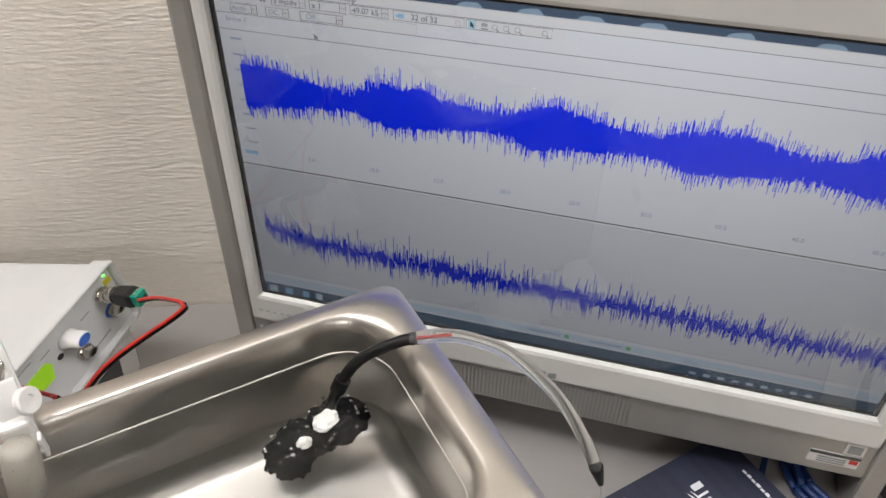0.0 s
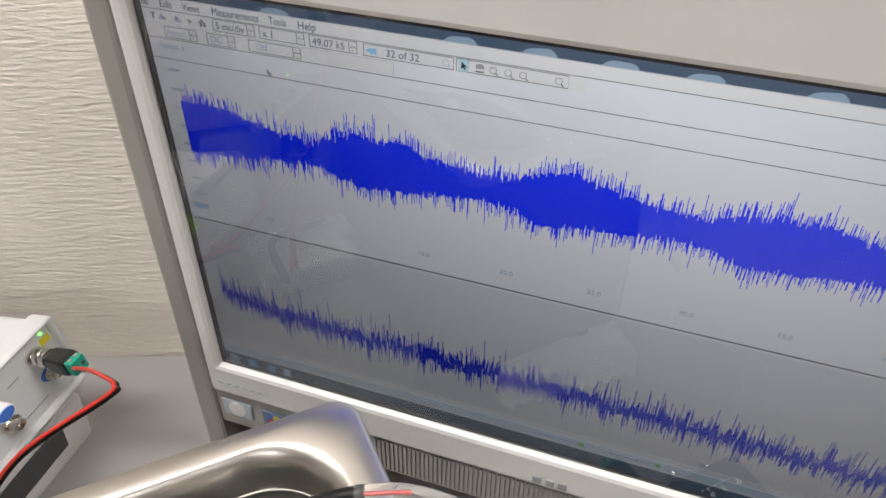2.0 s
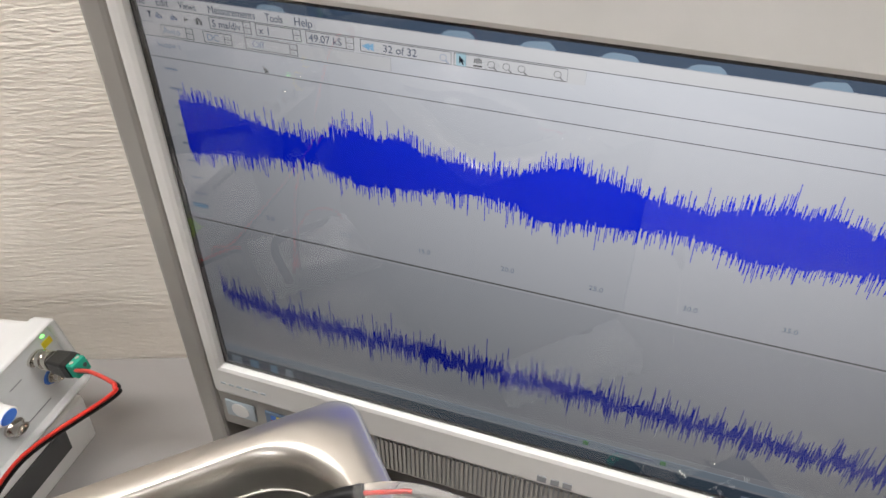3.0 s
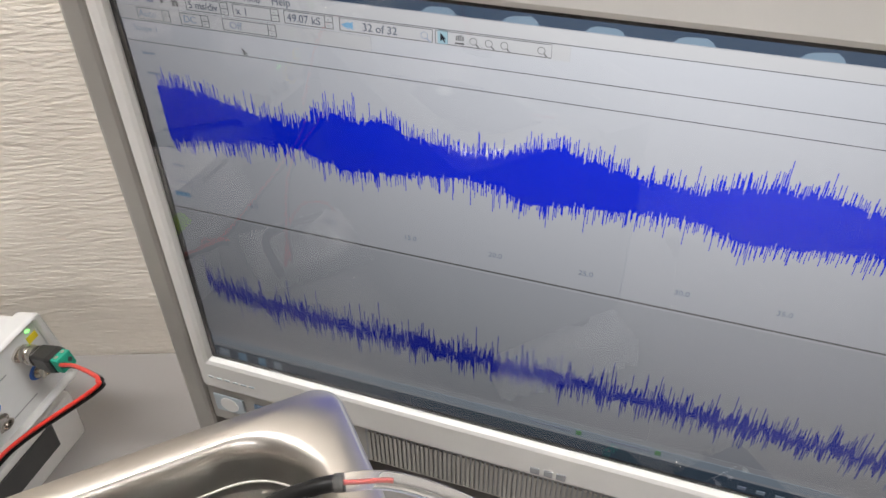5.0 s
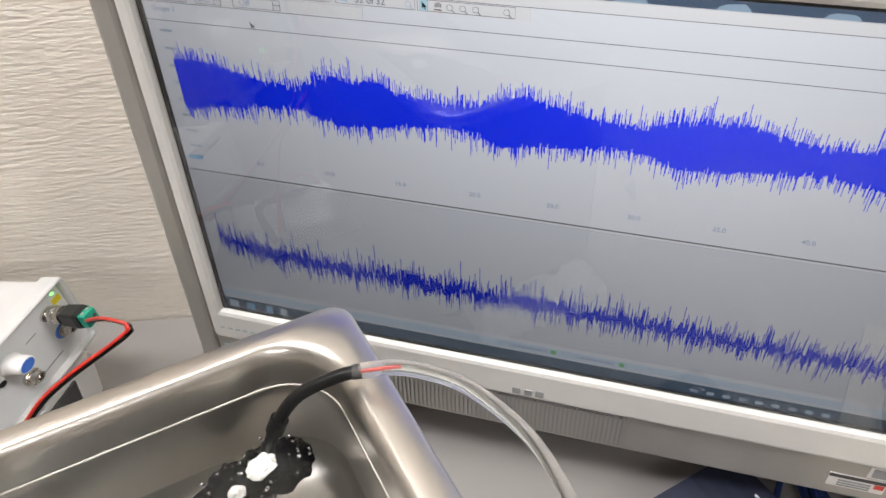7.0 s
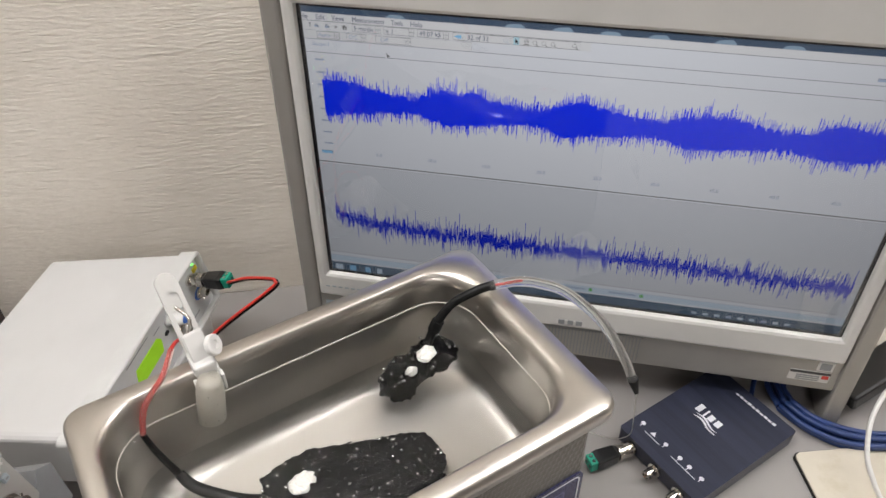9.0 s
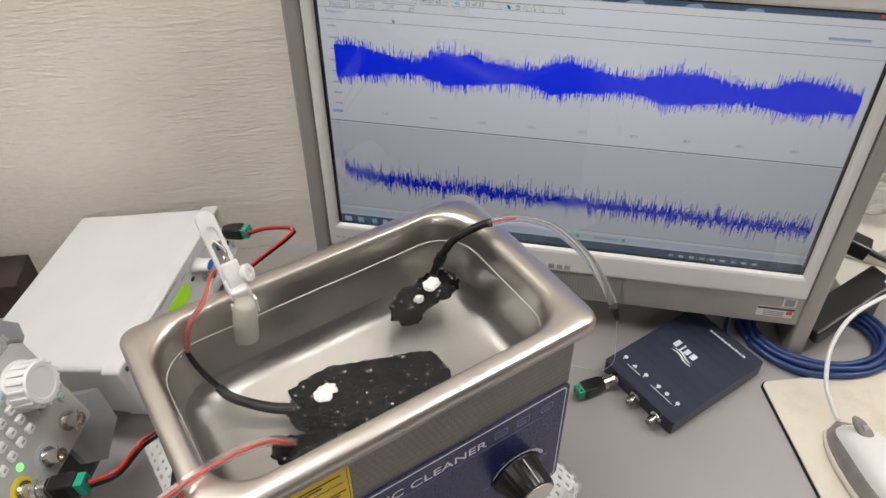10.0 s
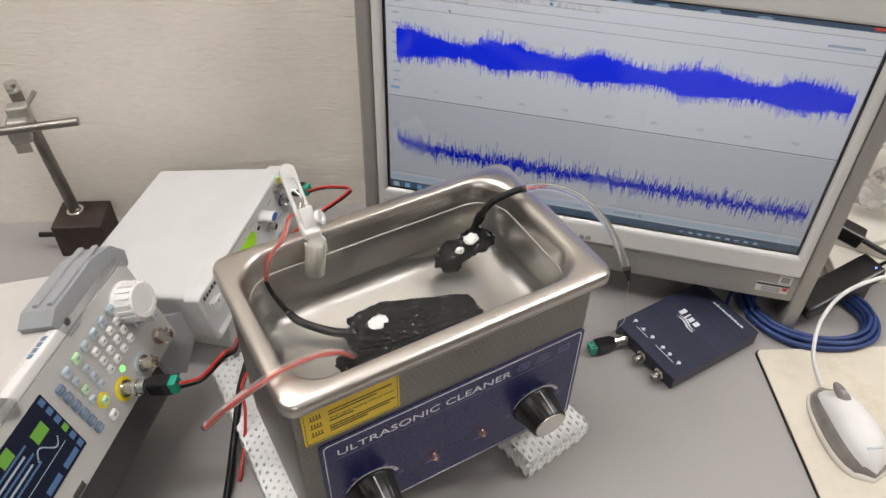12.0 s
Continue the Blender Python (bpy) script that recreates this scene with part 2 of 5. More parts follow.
GENSCREEN = glow("small_display", (0.008, 0.012, 0.03), 0.5)
GEN_LIME = glow("small_display_green", (0.22, 0.50, 0.07), 0.5)
GEN_BLUE = glow("small_display_blue", (0.12, 0.22, 0.40), 0.5)
GEN_WHITE = glow("small_display_white", (0.55, 0.65, 0.75), 0.5)


def water_material():
    m, nt, b = nodes_of("water")
    b.inputs["Base Color"].default_value = (1, 1, 1, 1)
    b.inputs["Roughness"].default_value = 0.0
    b.inputs["IOR"].default_value = 1.333
    b.inputs["Transmission Weight"].default_value = 1.0
    return m


WATER = water_material()
GLASS = water_material()
GLASS.name = "display_glass"
GLASS.node_tree.nodes["Principled BSDF"].inputs["IOR"].default_value = 1.4
BUBBLE = surface("air_bubble_skin", (0.80, 0.81, 0.80), 0.10, 1.0, vary=0.05, bump=0.0)


# ---- building helpers ----
def finish(name, bm, material, smooth=False):
    me = bpy.data.meshes.new(name)
    bmesh.ops.recalc_face_normals(bm, faces=bm.faces[:])
    bm.to_mesh(me)
    bm.free()
    me.materials.append(material)
    if smooth:
        for p in me.polygons:
            p.use_smooth = True
    return me


def part(name, bm, material, parent=None, label="", smooth=False, m=None):
    ob = new(name, finish(name, bm, material, smooth))
    if m is not None:
        ob.matrix_basis = m
    if parent is not None:
        ob.parent = parent
    if label:
        ob["label"] = label
    return ob


def thing(name, label, category, m=None, group="", kind=""):
    ob = new(name)
    ob.empty_display_size = 0.02
    if m is not None:
        ob.matrix_basis = m
    return tagged(ob, label, category, group, kind)


def box(bm, x0, x1, y0, y1, z0, z1, bevel=0.0, seg=2):
    made = bmesh.ops.create_cube(bm, size=1.0)["verts"]
    for v in made:
        v.co = Vector((x0 + (v.co.x + 0.5) * (x1 - x0), y0 + (v.co.y + 0.5) * (y1 - y0), z0 + (v.co.z + 0.5) * (z1 - z0)))
    if bevel:
        edges = list({e for v in made for e in v.link_edges})
        bmesh.ops.bevel(bm, geom=edges, offset=bevel, segments=seg, affect="EDGES", profile=0.5)
    return bm


def a_box(*a, **k):
    return box(bmesh.new(), *a, **k)


def rod(bm, p0, p1, r0, r1=None, seg=20, caps=True):
    """A tapered rod from p0 to p1."""
    p0, p1 = Vector(p0), Vector(p1)
    r1 = r0 if r1 is None else r1
    q = (p1 - p0).to_track_quat("Z", "Y")
    rings = []
    for p, r in ((p0, r0), (p1, r1)):
        rings.append([bm.verts.new(p + q @ Vector((r * math.cos(a), r * math.sin(a), 0))) for a in (2 * math.pi * i / seg for i in range(seg))])
    for i in range(seg):
        j = (i + 1) % seg
        bm.faces.new((rings[0][i], rings[0][j], rings[1][j], rings[1][i]))
    if caps:
        bm.faces.new(rings[0][::-1])
        bm.faces.new(rings[1])
    return bm


def lathe(bm, p0, axis, profile, seg=28):
    """Turned form: profile rows of (distance along axis, radius)."""
    q = Vector(axis).to_track_quat("Z", "Y")
    p0 = Vector(p0)
    rings = [[bm.verts.new(p0 + q @ Vector((r * math.cos(2 * math.pi * i / seg), r * math.sin(2 * math.pi * i / seg), d))) for i in range(seg)] for d, r in profile]
    for a, b in zip(rings, rings[1:]):
        for i in range(seg):
            j = (i + 1) % seg
            bm.faces.new((a[i], a[j], b[j], b[i]))
    bm.faces.new(rings[0][::-1])
    bm.faces.new(rings[-1])
    return bm


def smooth_line(pts, n=10):
    pts = [Vector(p) for p in pts]
    ext = [pts[0] * 2 - pts[1]] + pts + [pts[-1] * 2 - pts[-2]]
    out = []
    for i in range(1, len(ext) - 2):
        a, b, c, d = ext[i - 1:i + 3]
        for k in range(n):
            t = k / n
            out.append(0.5 * ((2 * b) + (c - a) * t + (2 * a - 5 * b + 4 * c - d) * t * t + (3 * b - a - 3 * c + d) * t ** 3))
    out.append(pts[-1])
    return out


def hose(bm, pts, r, seg=12, n=10, taper=None, caps=True):
    """A round cable or tube along a smooth line."""
    line = smooth_line(pts, n)
    up = Vector((0.13, 0.21, 0.97)).normalized()
    rings = []
    for i, p in enumerate(line):
        t = (line[min(i + 1, len(line) - 1)] - line[max(i - 1, 0)]).normalized()
        side = t.cross(up)
        if side.length < 1e-4:
            side = t.cross(Vector((1, 0, 0)))
        side.normalize()
        up = side.cross(t).normalized()
        f = i / (len(line) - 1)
        rr = r if taper is None else r + (taper - r) * f
        rings.append([bm.verts.new(p + side * rr * math.cos(2 * math.pi * k / seg) + up * rr * math.sin(2 * math.pi * k / seg)) for k in range(seg)])
    for a, b in zip(rings, rings[1:]):
        for k in range(seg):
            j = (k + 1) % seg
            bm.faces.new((a[k], a[j], b[j], b[k]))
    if caps:
        bm.faces.new(rings[0][::-1])
        bm.faces.new(rings[-1])
    return bm


def rounded(x0, x1, y0, y1, r, seg=8):
    """Corner-rounded outline, counter-clockwise."""
    out = []
    for cx, cy, a0 in ((x1 - r, y0 + r, -90), (x1 - r, y1 - r, 0), (x0 + r, y1 - r, 90), (x0 + r, y0 + r, 180)):
        for i in range(seg + 1):
            a = radians(a0 + 90 * i / seg)
            out.append((cx + r * math.cos(a), cy + r * math.sin(a)))
    return out


def loft(bm, rings, close_first=False, close_last=False):
    vs = [[bm.verts.new(p) for p in ring] for ring in rings]
    n = len(vs[0])
    for a, b in zip(vs, vs[1:]):
        for i in range(n):
            j = (i + 1) % n
            bm.faces.new((a[i], a[j], b[j], b[i]))
    if close_first:
        bm.faces.new(vs[0][::-1])
    if close_last:
        bm.faces.new(vs[-1])
    return bm


def plate_xz(bm, x0, x1, z0, z1, y_back, y_front, r, seg=6):
    """Corner-rounded plate in the x-z plane, its face at y_front."""
    o = rounded(x0, x1, z0, z1, r, seg)
    return loft(bm, [[(x, y_back, z) for x, z in o], [(x, y_front, z) for x, z in o]], True, True)


def frame_xz(bm, ox0, ox1, oz0, oz1, ix0, ix1, iz0, iz1, y_back, y_front, r_out, r_in, soft):
    """A picture-frame ring with softened front edges."""
    o = lambda g: rounded(ox0 + g, ox1 - g, oz0 + g, oz1 - g, r_out, 5)
    i = lambda g: rounded(ix0 - g, ix1 + g, iz0 - g, iz1 + g, r_in, 5)
    at = lambda ring, y: [(x, y, z) for x, z in ring]
    return loft(bm, [at(i(0), y_back), at(o(0), y_back), at(o(0), y_front + soft), at(o(soft * 0.3), y_front + soft * 0.3), at(o(soft), y_front),
                     at(i(soft), y_front), at(i(soft * 0.3), y_front + soft * 0.3), at(i(0), y_front + soft), at(i(0), y_back)])


def lettering(name, text, size, material, parent, m, width=None, label=""):
    """Built-in letters as a thin mesh, centred, in the x-z plane and facing -y."""
    cu = bpy.data.curves.new(name, "FONT")
    cu.body, cu.size, cu.extrude = text, size, 0.00008
    cu.align_x, cu.align_y = "CENTER", "CENTER"
    tmp = new(name, cu)
    bpy.context.view_layer.update()
    me = bpy.data.meshes.new_from_object(tmp)
    w = max(v.co.x for v in me.vertices) - min(v.co.x for v in me.vertices)
    bpy.data.objects.remove(tmp)
    bpy.data.curves.remove(cu)
    s = (width / w) if width else 1.0
    me.transform(pose(0, 0, 0, 90, 0, 0) @ Matrix.Diagonal((s, 1, 1, 1)))
    me.materials.clear()
    me.materials.append(material)
    ob = new(name, me)
    ob.matrix_basis = m
    ob.parent = parent
    if label:
        ob["label"] = label
    return ob


def lump(bm, centre, radii, seed, rough=0.12, fine=0.05, turn=0.0, sub=5, flat=None, boxy=2.0):
    """An uneven hand-moulded lump."""
    made = bmesh.ops.create_icosphere(bm, subdivisions=sub, radius=1.0)["verts"]
    off = Vector((seed * 3.1, seed * 1.7, seed * 0.9))
    q = Euler((0, 0, radians(turn))).to_matrix()
    for v in made:
        d = v.co.normalized()
        k = (1 + rough * noise.noise(d * 2.2 + off)) / (abs(d.x) ** boxy + abs(d.y) ** boxy + abs(d.z) ** boxy) ** (1 / boxy)
        p = Vector((d.x * radii[0], d.y * radii[1], d.z * radii[2])) * k
        p += d * (fine * 0.030 * noise.noise(p * 260 + off) + fine * 0.018 * noise.noise(p * 620 + off))
        if flat is not None:
            p.z = max(p.z, flat)
        v.co = Vector(centre) + q @ p
    return bm


# ---- the room ----
ROOM = pose(0, 0.5286, 0, 0, 0, 19.8) @ pose(0, -0.485, 0)   # the wall runs at a slant behind the things on the desk


def structure(name, bm, material, label, category, smooth=False):
    return tagged(part(name, bm, material, None, "", smooth, ROOM), label, category, "", "structure")


WALL_Y = 0.485
structure("wall_north", a_box(-2.0, 2.0, WALL_Y, WALL_Y + 0.12, -0.72, 1.78), WALL, "cream woven wallpaper with level ribs behind the desk", "wall")
# these three walls stay out of view; their dark paint cuts the fill light
structure("wall_south", a_box(-2.12, 2.12, -3.12, -3.0, -0.72, 1.78), DIM, "unseen wall behind the camera, kept grey to dim reflections", "wall")
structure("wall_west", a_box(-2.12, -2.0, -3.0, WALL_Y + 0.12, -0.72, 1.78), DIM, "unseen side wall, kept grey to dim reflections", "wall")
structure("wall_east", a_box(2.0, 2.12, -3.0, WALL_Y + 0.12, -0.72, 1.78), DIM, "unseen side wall, kept grey to dim reflections", "wall")
structure("floor", a_box(-2.12, 2.12, -3.12, WALL_Y + 0.12, -0.80, -0.72), FLOORING, "grey vinyl floor below the desk", "floor")
structure("ceiling", a_box(-2.12, 2.12, -3.12, WALL_Y + 0.12, 1.78, 1.88), PAINT, "white ceiling with fluorescent lamps", "ceiling")


def ceiling_light(x, y):
    lamp = thing("ceiling_light", "long white fluorescent ceiling lamp with bright diffuser", "ceiling light", ROOM @ pose(x, y, 1.78), "ceiling lights")
    bm = a_box(-0.64, 0.64, -0.15, -0.13, -0.06, 0.0)
    box(bm, -0.64, 0.64, 0.13, 0.15, -0.06, 0.0)
    box(bm, -0.64, -0.62, -0.13, 0.13, -0.06, 0.0)
    box(bm, 0.62, 0.64, -0.13, 0.13, -0.06, 0.0)
    part("frame", bm, WHITE, lamp)
    part("diffuser", a_box(-0.62, 0.62, -0.13, 0.13, -0.05, -0.03), TUBE_LIGHT, lamp, "glowing diffuser")


for lx, ly in ((-0.72, 0.05), (1.20, 0.02), (0.0, -2.3)):
    ceiling_light(lx, ly)

# ---- the desk ----
desk = thing("desk", "light grey laminate laboratory desk against the wall", "desk", ROOM)
part("desktop", a_box(-1.5, 1.5, -0.42, WALL_Y - 0.001, -0.03, 0.0, bevel=0.003), DESK, desk)
for lx in (-1.45, 1.45):
    for ly in (-0.37, 0.42):
        part("leg", a_box(lx - 0.025, lx + 0.025, ly - 0.025, ly + 0.025, -0.72, -0.03, bevel=0.003), SILVER, desk)


# ---- the all-in-one computer ----
pc = thing("desktop_computer", "white and silver all-in-one computer with its display on", "computer", pose(0.155, 0.3880, -0.0252, -1.7, 0, 0))
SX, SZ0, SZ1 = 0.2230, 0.1375, 0.3920
BZ = 0.3905   # top of the opening in the surround
part("bezel", frame_xz(bmesh.new(), -0.2340, 0.2340, 0.1095, 0.4280, -SX, SX, SZ0, BZ, 0.012, -0.007, 0.003, 0.0008, 0.0035), WHITE, pc, "glossy white display surround")
part("back_housing", a_box(-0.234, 0.234, 0.012, 0.075, 0.085, 0.423, bevel=0.008), SILVER, pc)
for sx in (-1, 1):
    bm = bmesh.new()
    box(bm, min(sx * 0.2348, sx * 0.2505), max(sx * 0.2348, sx * 0.2505), -0.006, 0.055, 0.0268, 0.428, bevel=0.003)
    part("side_panel", bm, SILVER, pc, "silver-grey upright side panel")
part("lower_case", a_box(-0.2355, 0.2355, -0.003, 0.07, 0.072, 0.1088, bevel=0.002), SILVER, pc, "silver-grey lower case")
part("foot_bar", a_box(-0.2340, 0.2340, 0.050, 0.072, 0.0270, 0.0715, bevel=0.003), SILVER, pc)
slat = finish("grille_slat", a_box(-0.0009, 0.0009, -0.0048, -0.0028, 0.0765, 0.1062), SILVER)
for i in range(61):
    g = new("grille_slat", slat)
    g.matrix_basis = pose(-0.115 + i * 0.0030, 0, 0)
    g.parent = pc
part("grille_backing", a_box(-0.118, 0.066, -0.0036, -0.0031, 0.0755, 0.1070), GREY, pc)
for dx, w in ((-0.0075, 0.0055), (0.0005, 0.0050), (0.0080, 0.0055)):
    part("badge_bar", a_box(dx - w / 2, dx + w / 2, -0.0078, -0.0069, 0.1145, 0.1195), GREY, pc, "grey maker's badge as plain bars")
for i in range(6):
    part("printed_mark", a_box(-0.226 + i * 0.006, -0.2225 + i * 0.006, -0.00745, -0.0069, 0.1215, 0.1227), PALEKEY, pc)
part("service_label", a_box(0.194, 0.2275, -0.0040, -0.0029, 0.0825, 0.0945), WHITE, pc, "small printed service label")
part("label_band", a_box(0.194, 0.2275, -0.0044, -0.0039, 0.0918, 0.0945), DARKGREY, pc)
part("label_mark", a_box(0.221, 0.2265, -0.0044, -0.0039, 0.0870, 0.0910), RED, pc)
for i in range(3):
    part("label_print", a_box(0.200, 0.2190, -0.0044, -0.0039, 0.0838 + i * 0.0024, 0.0850 + i * 0.0024), GREY, pc)
part("square_label", a_box(0.2145, 0.2275, -0.0040, -0.0029, 0.0965, 0.1075), WHITE, pc)
part("square_mark", a_box(0.2165, 0.2255, -0.0044, -0.0039, 0.0980, 0.1060), GREY, pc)
part("round_sticker", a_box(-0.2300, -0.2070, -0.0044, -0.0029, 0.0840, 0.1005, bevel=0.001), PALEKEY, pc, "pale blue and white maker sticker")
bm = bmesh.new()
lathe(bm, (-0.2185, -0.0044, 0.0925), (0, -1, 0), [(0, 0.0068), (0.0004, 0.0066)])
part("sticker_disc", bm, WHITE, pc)
part("square_sticker", a_box(-0.1990, -0.1810, -0.0044, -0.0029, 0.0840, 0.1000, bevel=0.001), BLUEKEY, pc, "dark blue square maker sticker")
for i, mt in enumerate((RED, LIME, BLUECAP, YELLOW)):
    x0, z0 = -0.1945 + 0.0045 * (i % 2), 0.0885 + 0.0045 * (i // 2)
    part("sticker_flag", a_box(x0, x0 + 0.004, -0.0048, -0.0043, z0, z0 + 0.004), mt, pc)

part("black_border", frame_xz(bmesh.new(), -SX, SX, SZ0, BZ, -0.2200, 0.2200, 0.1395, 0.3885, 0.002, -0.0022, 0.0004, 0.0004, 0.0001), BLACK, pc, "thin black border round the picture")
# picture parts are laid out on a grid 0.2545 high, pressed to the true height of the panel
SQUEEZE = Matrix.Translation((0, 0, SZ0)) @ Matrix.Diagonal((1, 1, 0.988, 1)) @ Matrix.Translation((0, 0, -SZ0))
screen = part("screen", a_box(-0.2215, 0.2215, -0.0006, 0.004, SZ0, SZ1), UI_BACK, pc, "lit display showing blue signal traces", m=SQUEEZE)

pane = part("glass", a_box(-0.2215, 0.2215, -0.0034, -0.0028, SZ0, BZ), GLASS, pc, "clear glossy display glass")
pane.visible_shadow = False


def ui(name, x0, x1, z0, z1, mat, level=1):
    """A flat piece of the picture on the display."""
    return part(name, a_box(x0, x1, -0.0006 - 0.0003 * level, -0.0007, z0, z1), mat, screen)


U0 = 0.155   # the display's middle along the wall
ui("lower_plot", -SX, SX, 0.1600, 0.2560, UI_LOW)
ui("title_bar", -SX, SX, 0.3865, SZ1, UI_DARK)
ui("menu_bar", -SX, SX, 0.3805, 0.3862, UI_BAR)
ui("tool_bar", -SX, -0.012, 0.3735, 0.3800, UI_BAR)
ui("tool_bar", -SX, -0.095, 0.3665, 0.3730, UI_BAR)
ui("status_bar", -SX, SX, 0.1505, 0.1565, UI_PALE)
ui("task_bar", -SX, SX, SZ0, 0.1485, UI_TASK)
for z in (0.3802, 0.3660, 0.3555, 0.1610):
    ui("rule", -SX, SX, z - 0.00010, z + 0.00010, UI_LINE_THIN, 2)
ui("divider", -SX, SX, 0.2579, 0.2585, UI_LINE, 2)
for i, x in enumerate((-0.150, -0.065, -0.032, 0.000, 0.032, 0.075, 0.118)):
    bm = bmesh.new()
    bm.faces.new([bm.verts.new((x + p, -0.0014, 0.3867 + q)) for p, q in ((-0.0075, 0), (0.0075, 0), (0.0064, 0.0016), (0.0042, 0.0026 + 0.0004 * (i % 3)), (-0.0030, 0.0027), (-0.0055, 0.0018))])
    part("blurred_tab", bm, UI_TAB, screen)
ui("close_button", 0.205, 0.219, 0.3885, 0.3922, UI_RED, 2)
for x, z, w, mat in ((-0.213, 0.1430, 0.007, UI_PALE), (-0.200, 0.1430, 0.006, UI_ICON), (-0.186, 0.1430, 0.005, UI_ICON), (-0.175, 0.1430, 0.005, UI_PALE)):
    ui("task_icon", x - w / 2, x + w / 2, z - 0.003, z + 0.003, mat, 2)
for i in range(9):
    ui("tray_icon", 0.100 + i * 0.0095, 0.1045 + i * 0.0095, 0.1415, 0.1440, UI_PALE if i % 3 else UI_FAINT, 2)
for x in (0.012, 0.055):
    ui("status_light", x, x + 0.0032, 0.1520, 0.1552, UI_GREEN, 2)
    ui("status_word", x - 0.026, x - 0.003, 0.1528, 0.1544, UI_FAINT, 2)


def stretch(u):
    """Place along the toolbars, from the display's middle."""
    a = (u - 0.192) * 1.045 + 0.037
    return 0.963 * a - 0.0088 if a < -0.085 else -0.0907 + 0.837 * (a + 0.085)


def word(text, u, z, size=0.0052, mat=UI_TEXT, width=None):
    lettering("screen_text", text, size, mat, screen, pose(stretch(u) if z > 0.36 else u, -0.0014, z), width)


for text, u, w in (("File", -0.0515, 0.006), ("Edit", -0.0392, 0.0065), ("Views", -0.0260, 0.009), ("Measurements", -0.0035, 0.0235), ("Tools", 0.0175, 0.0085), ("Help", 0.0315, 0.0085)):
    word(text, u, 0.3833, width=w)
for text, u, w in (("5 ms/div", -0.0073, 0.0145), ("x 1", 0.0120, 0.005), ("49.07 kS", 0.0412, 0.0155), ("32 of 32", 0.0755, 0.0150)):
    word(text, u, 0.3768, 0.0048, width=w)
for text, u in (("Auto", -0.0375), ("DC", -0.0155), ("Off", 0.0075)):
    word(text, u, 0.3697, 0.0046, UI_FAINT)
word("Scope 1", -0.0405, 0.3625, 0.0042, UI_FAINT)
for i in range(9):
    word("%.1f" % (5.0 * (i + 1)), -0.1683 + i * 0.0434, 0.2695, 0.0040, UI_FAINT)
for i in range(8):
    ui("scale_mark", -0.2135, -0.2065, 0.349 - i * 0.0105, 0.3502 - i * 0.0105, UI_FAINT)
    ui("scale_mark", -0.2165, -0.2120, 0.252 - i * 0.0105, 0.2530 - i * 0.0105, UI_FAINT)
ui("scale_box", -0.2165, -0.2075, 0.2665, 0.2690, UI_ICON, 2)
ui("maker_mark", 0.175, 0.205, 0.3690, 0.3710, UI_FAINT, 2)
def icon(name, bm, mat):
    return part(name, bm, mat, screen)


def arrow_shape(bm, x, z, s, flip=1):
    bm.faces.new([bm.verts.new((x + flip * a * s, -0.0017, z + b * s)) for a, b in ((0.5, 0.5), (-0.5, 0.0), (0.5, -0.5))])
    return bm


def lens_shape(bm, x, z):
    """A small magnifying glass: ring and slanted grip."""
    n = 14
    for i in range(n):
        a, b = 2 * math.pi * i / n, 2 * math.pi * (i + 1) / n
        bm.faces.new([bm.verts.new((x + r * math.cos(k), -0.0016, z + r * math.sin(k))) for r, k in ((0.0013, a), (0.0016, a), (0.0016, b), (0.0013, b))])
    bm.faces.new([bm.verts.new((x + p, -0.0017, z + q)) for p, q in ((0.0009, -0.0013), (0.0013, -0.0009), (0.0029, -0.0025), (0.0025, -0.0029))])
    return bm


ZI = 0.3770
bm = a_box(stretch(-0.0475) - 0.001, stretch(-0.0475) + 0.001, -0.0015, -0.0008, ZI + 0.001, ZI + 0.0014)
box(bm, stretch(-0.0475) - 0.0002, stretch(-0.0475) + 0.0002, -0.0015, -0.0008, ZI - 0.0014, ZI + 0.001)
icon("tool_icon", bm, UI_TEXT)
for u in (-0.0425, -0.0345):
    bm = bmesh.new()
    for k, h in enumerate((0.0014, 0.0026, 0.0018, 0.0010)):
        box(bm, stretch(u) - 0.0018 + k * 0.0009, stretch(u) - 0.0012 + k * 0.0009, -0.0015, -0.0008, ZI - 0.0014, ZI - 0.0014 + h)
    icon("tool_icon", bm, UI_FAINT)
bm = arrow_shape(bmesh.new(), stretch(-0.0275), ZI, 0.0024, -1)
icon("tool_icon", bm, UI_LINE)
bm = bmesh.new()
x = stretch(-0.0215)
bm.faces.new([bm.verts.new((x + p, -0.0016, ZI + q)) for p, q in ((-0.0022, 0.0), (0.0022, 0.0), (0.0, 0.0020))])
box(bm, x - 0.0014, x - 0.0005, -0.0015, -0.0008, ZI - 0.0018, ZI)
box(bm, x + 0.0005, x + 0.0014, -0.0015, -0.0008, ZI - 0.0018, ZI)
icon("home_icon", bm, UI_LINE)
bm = arrow_shape(bmesh.new(), stretch(0.0602), ZI, 0.0036)
arrow_shape(bm, stretch(0.0620), ZI, 0.0036)
icon("rewind_icon", bm, UI_ICON)
bm = lens_shape(bmesh.new(), stretch(0.0977), ZI)
icon("dial_icon", bm, UI_FAINT)
ui("chosen_tool", stretch(0.1040), stretch(0.1088), ZI - 0.0029, ZI + 0.0029, UI_CYAN, 2)
bm = bmesh.new()
px = stretch(0.1056)
bm.faces.new([bm.verts.new((px + p, -0.0018, ZI + 0.0021 + q)) for p, q in ((0, 0), (0, -0.0036), (0.0009, -0.0028), (0.0016, -0.0041), (0.0021, -0.0038), (0.0015, -0.0026), (0.0026, -0.0026))])
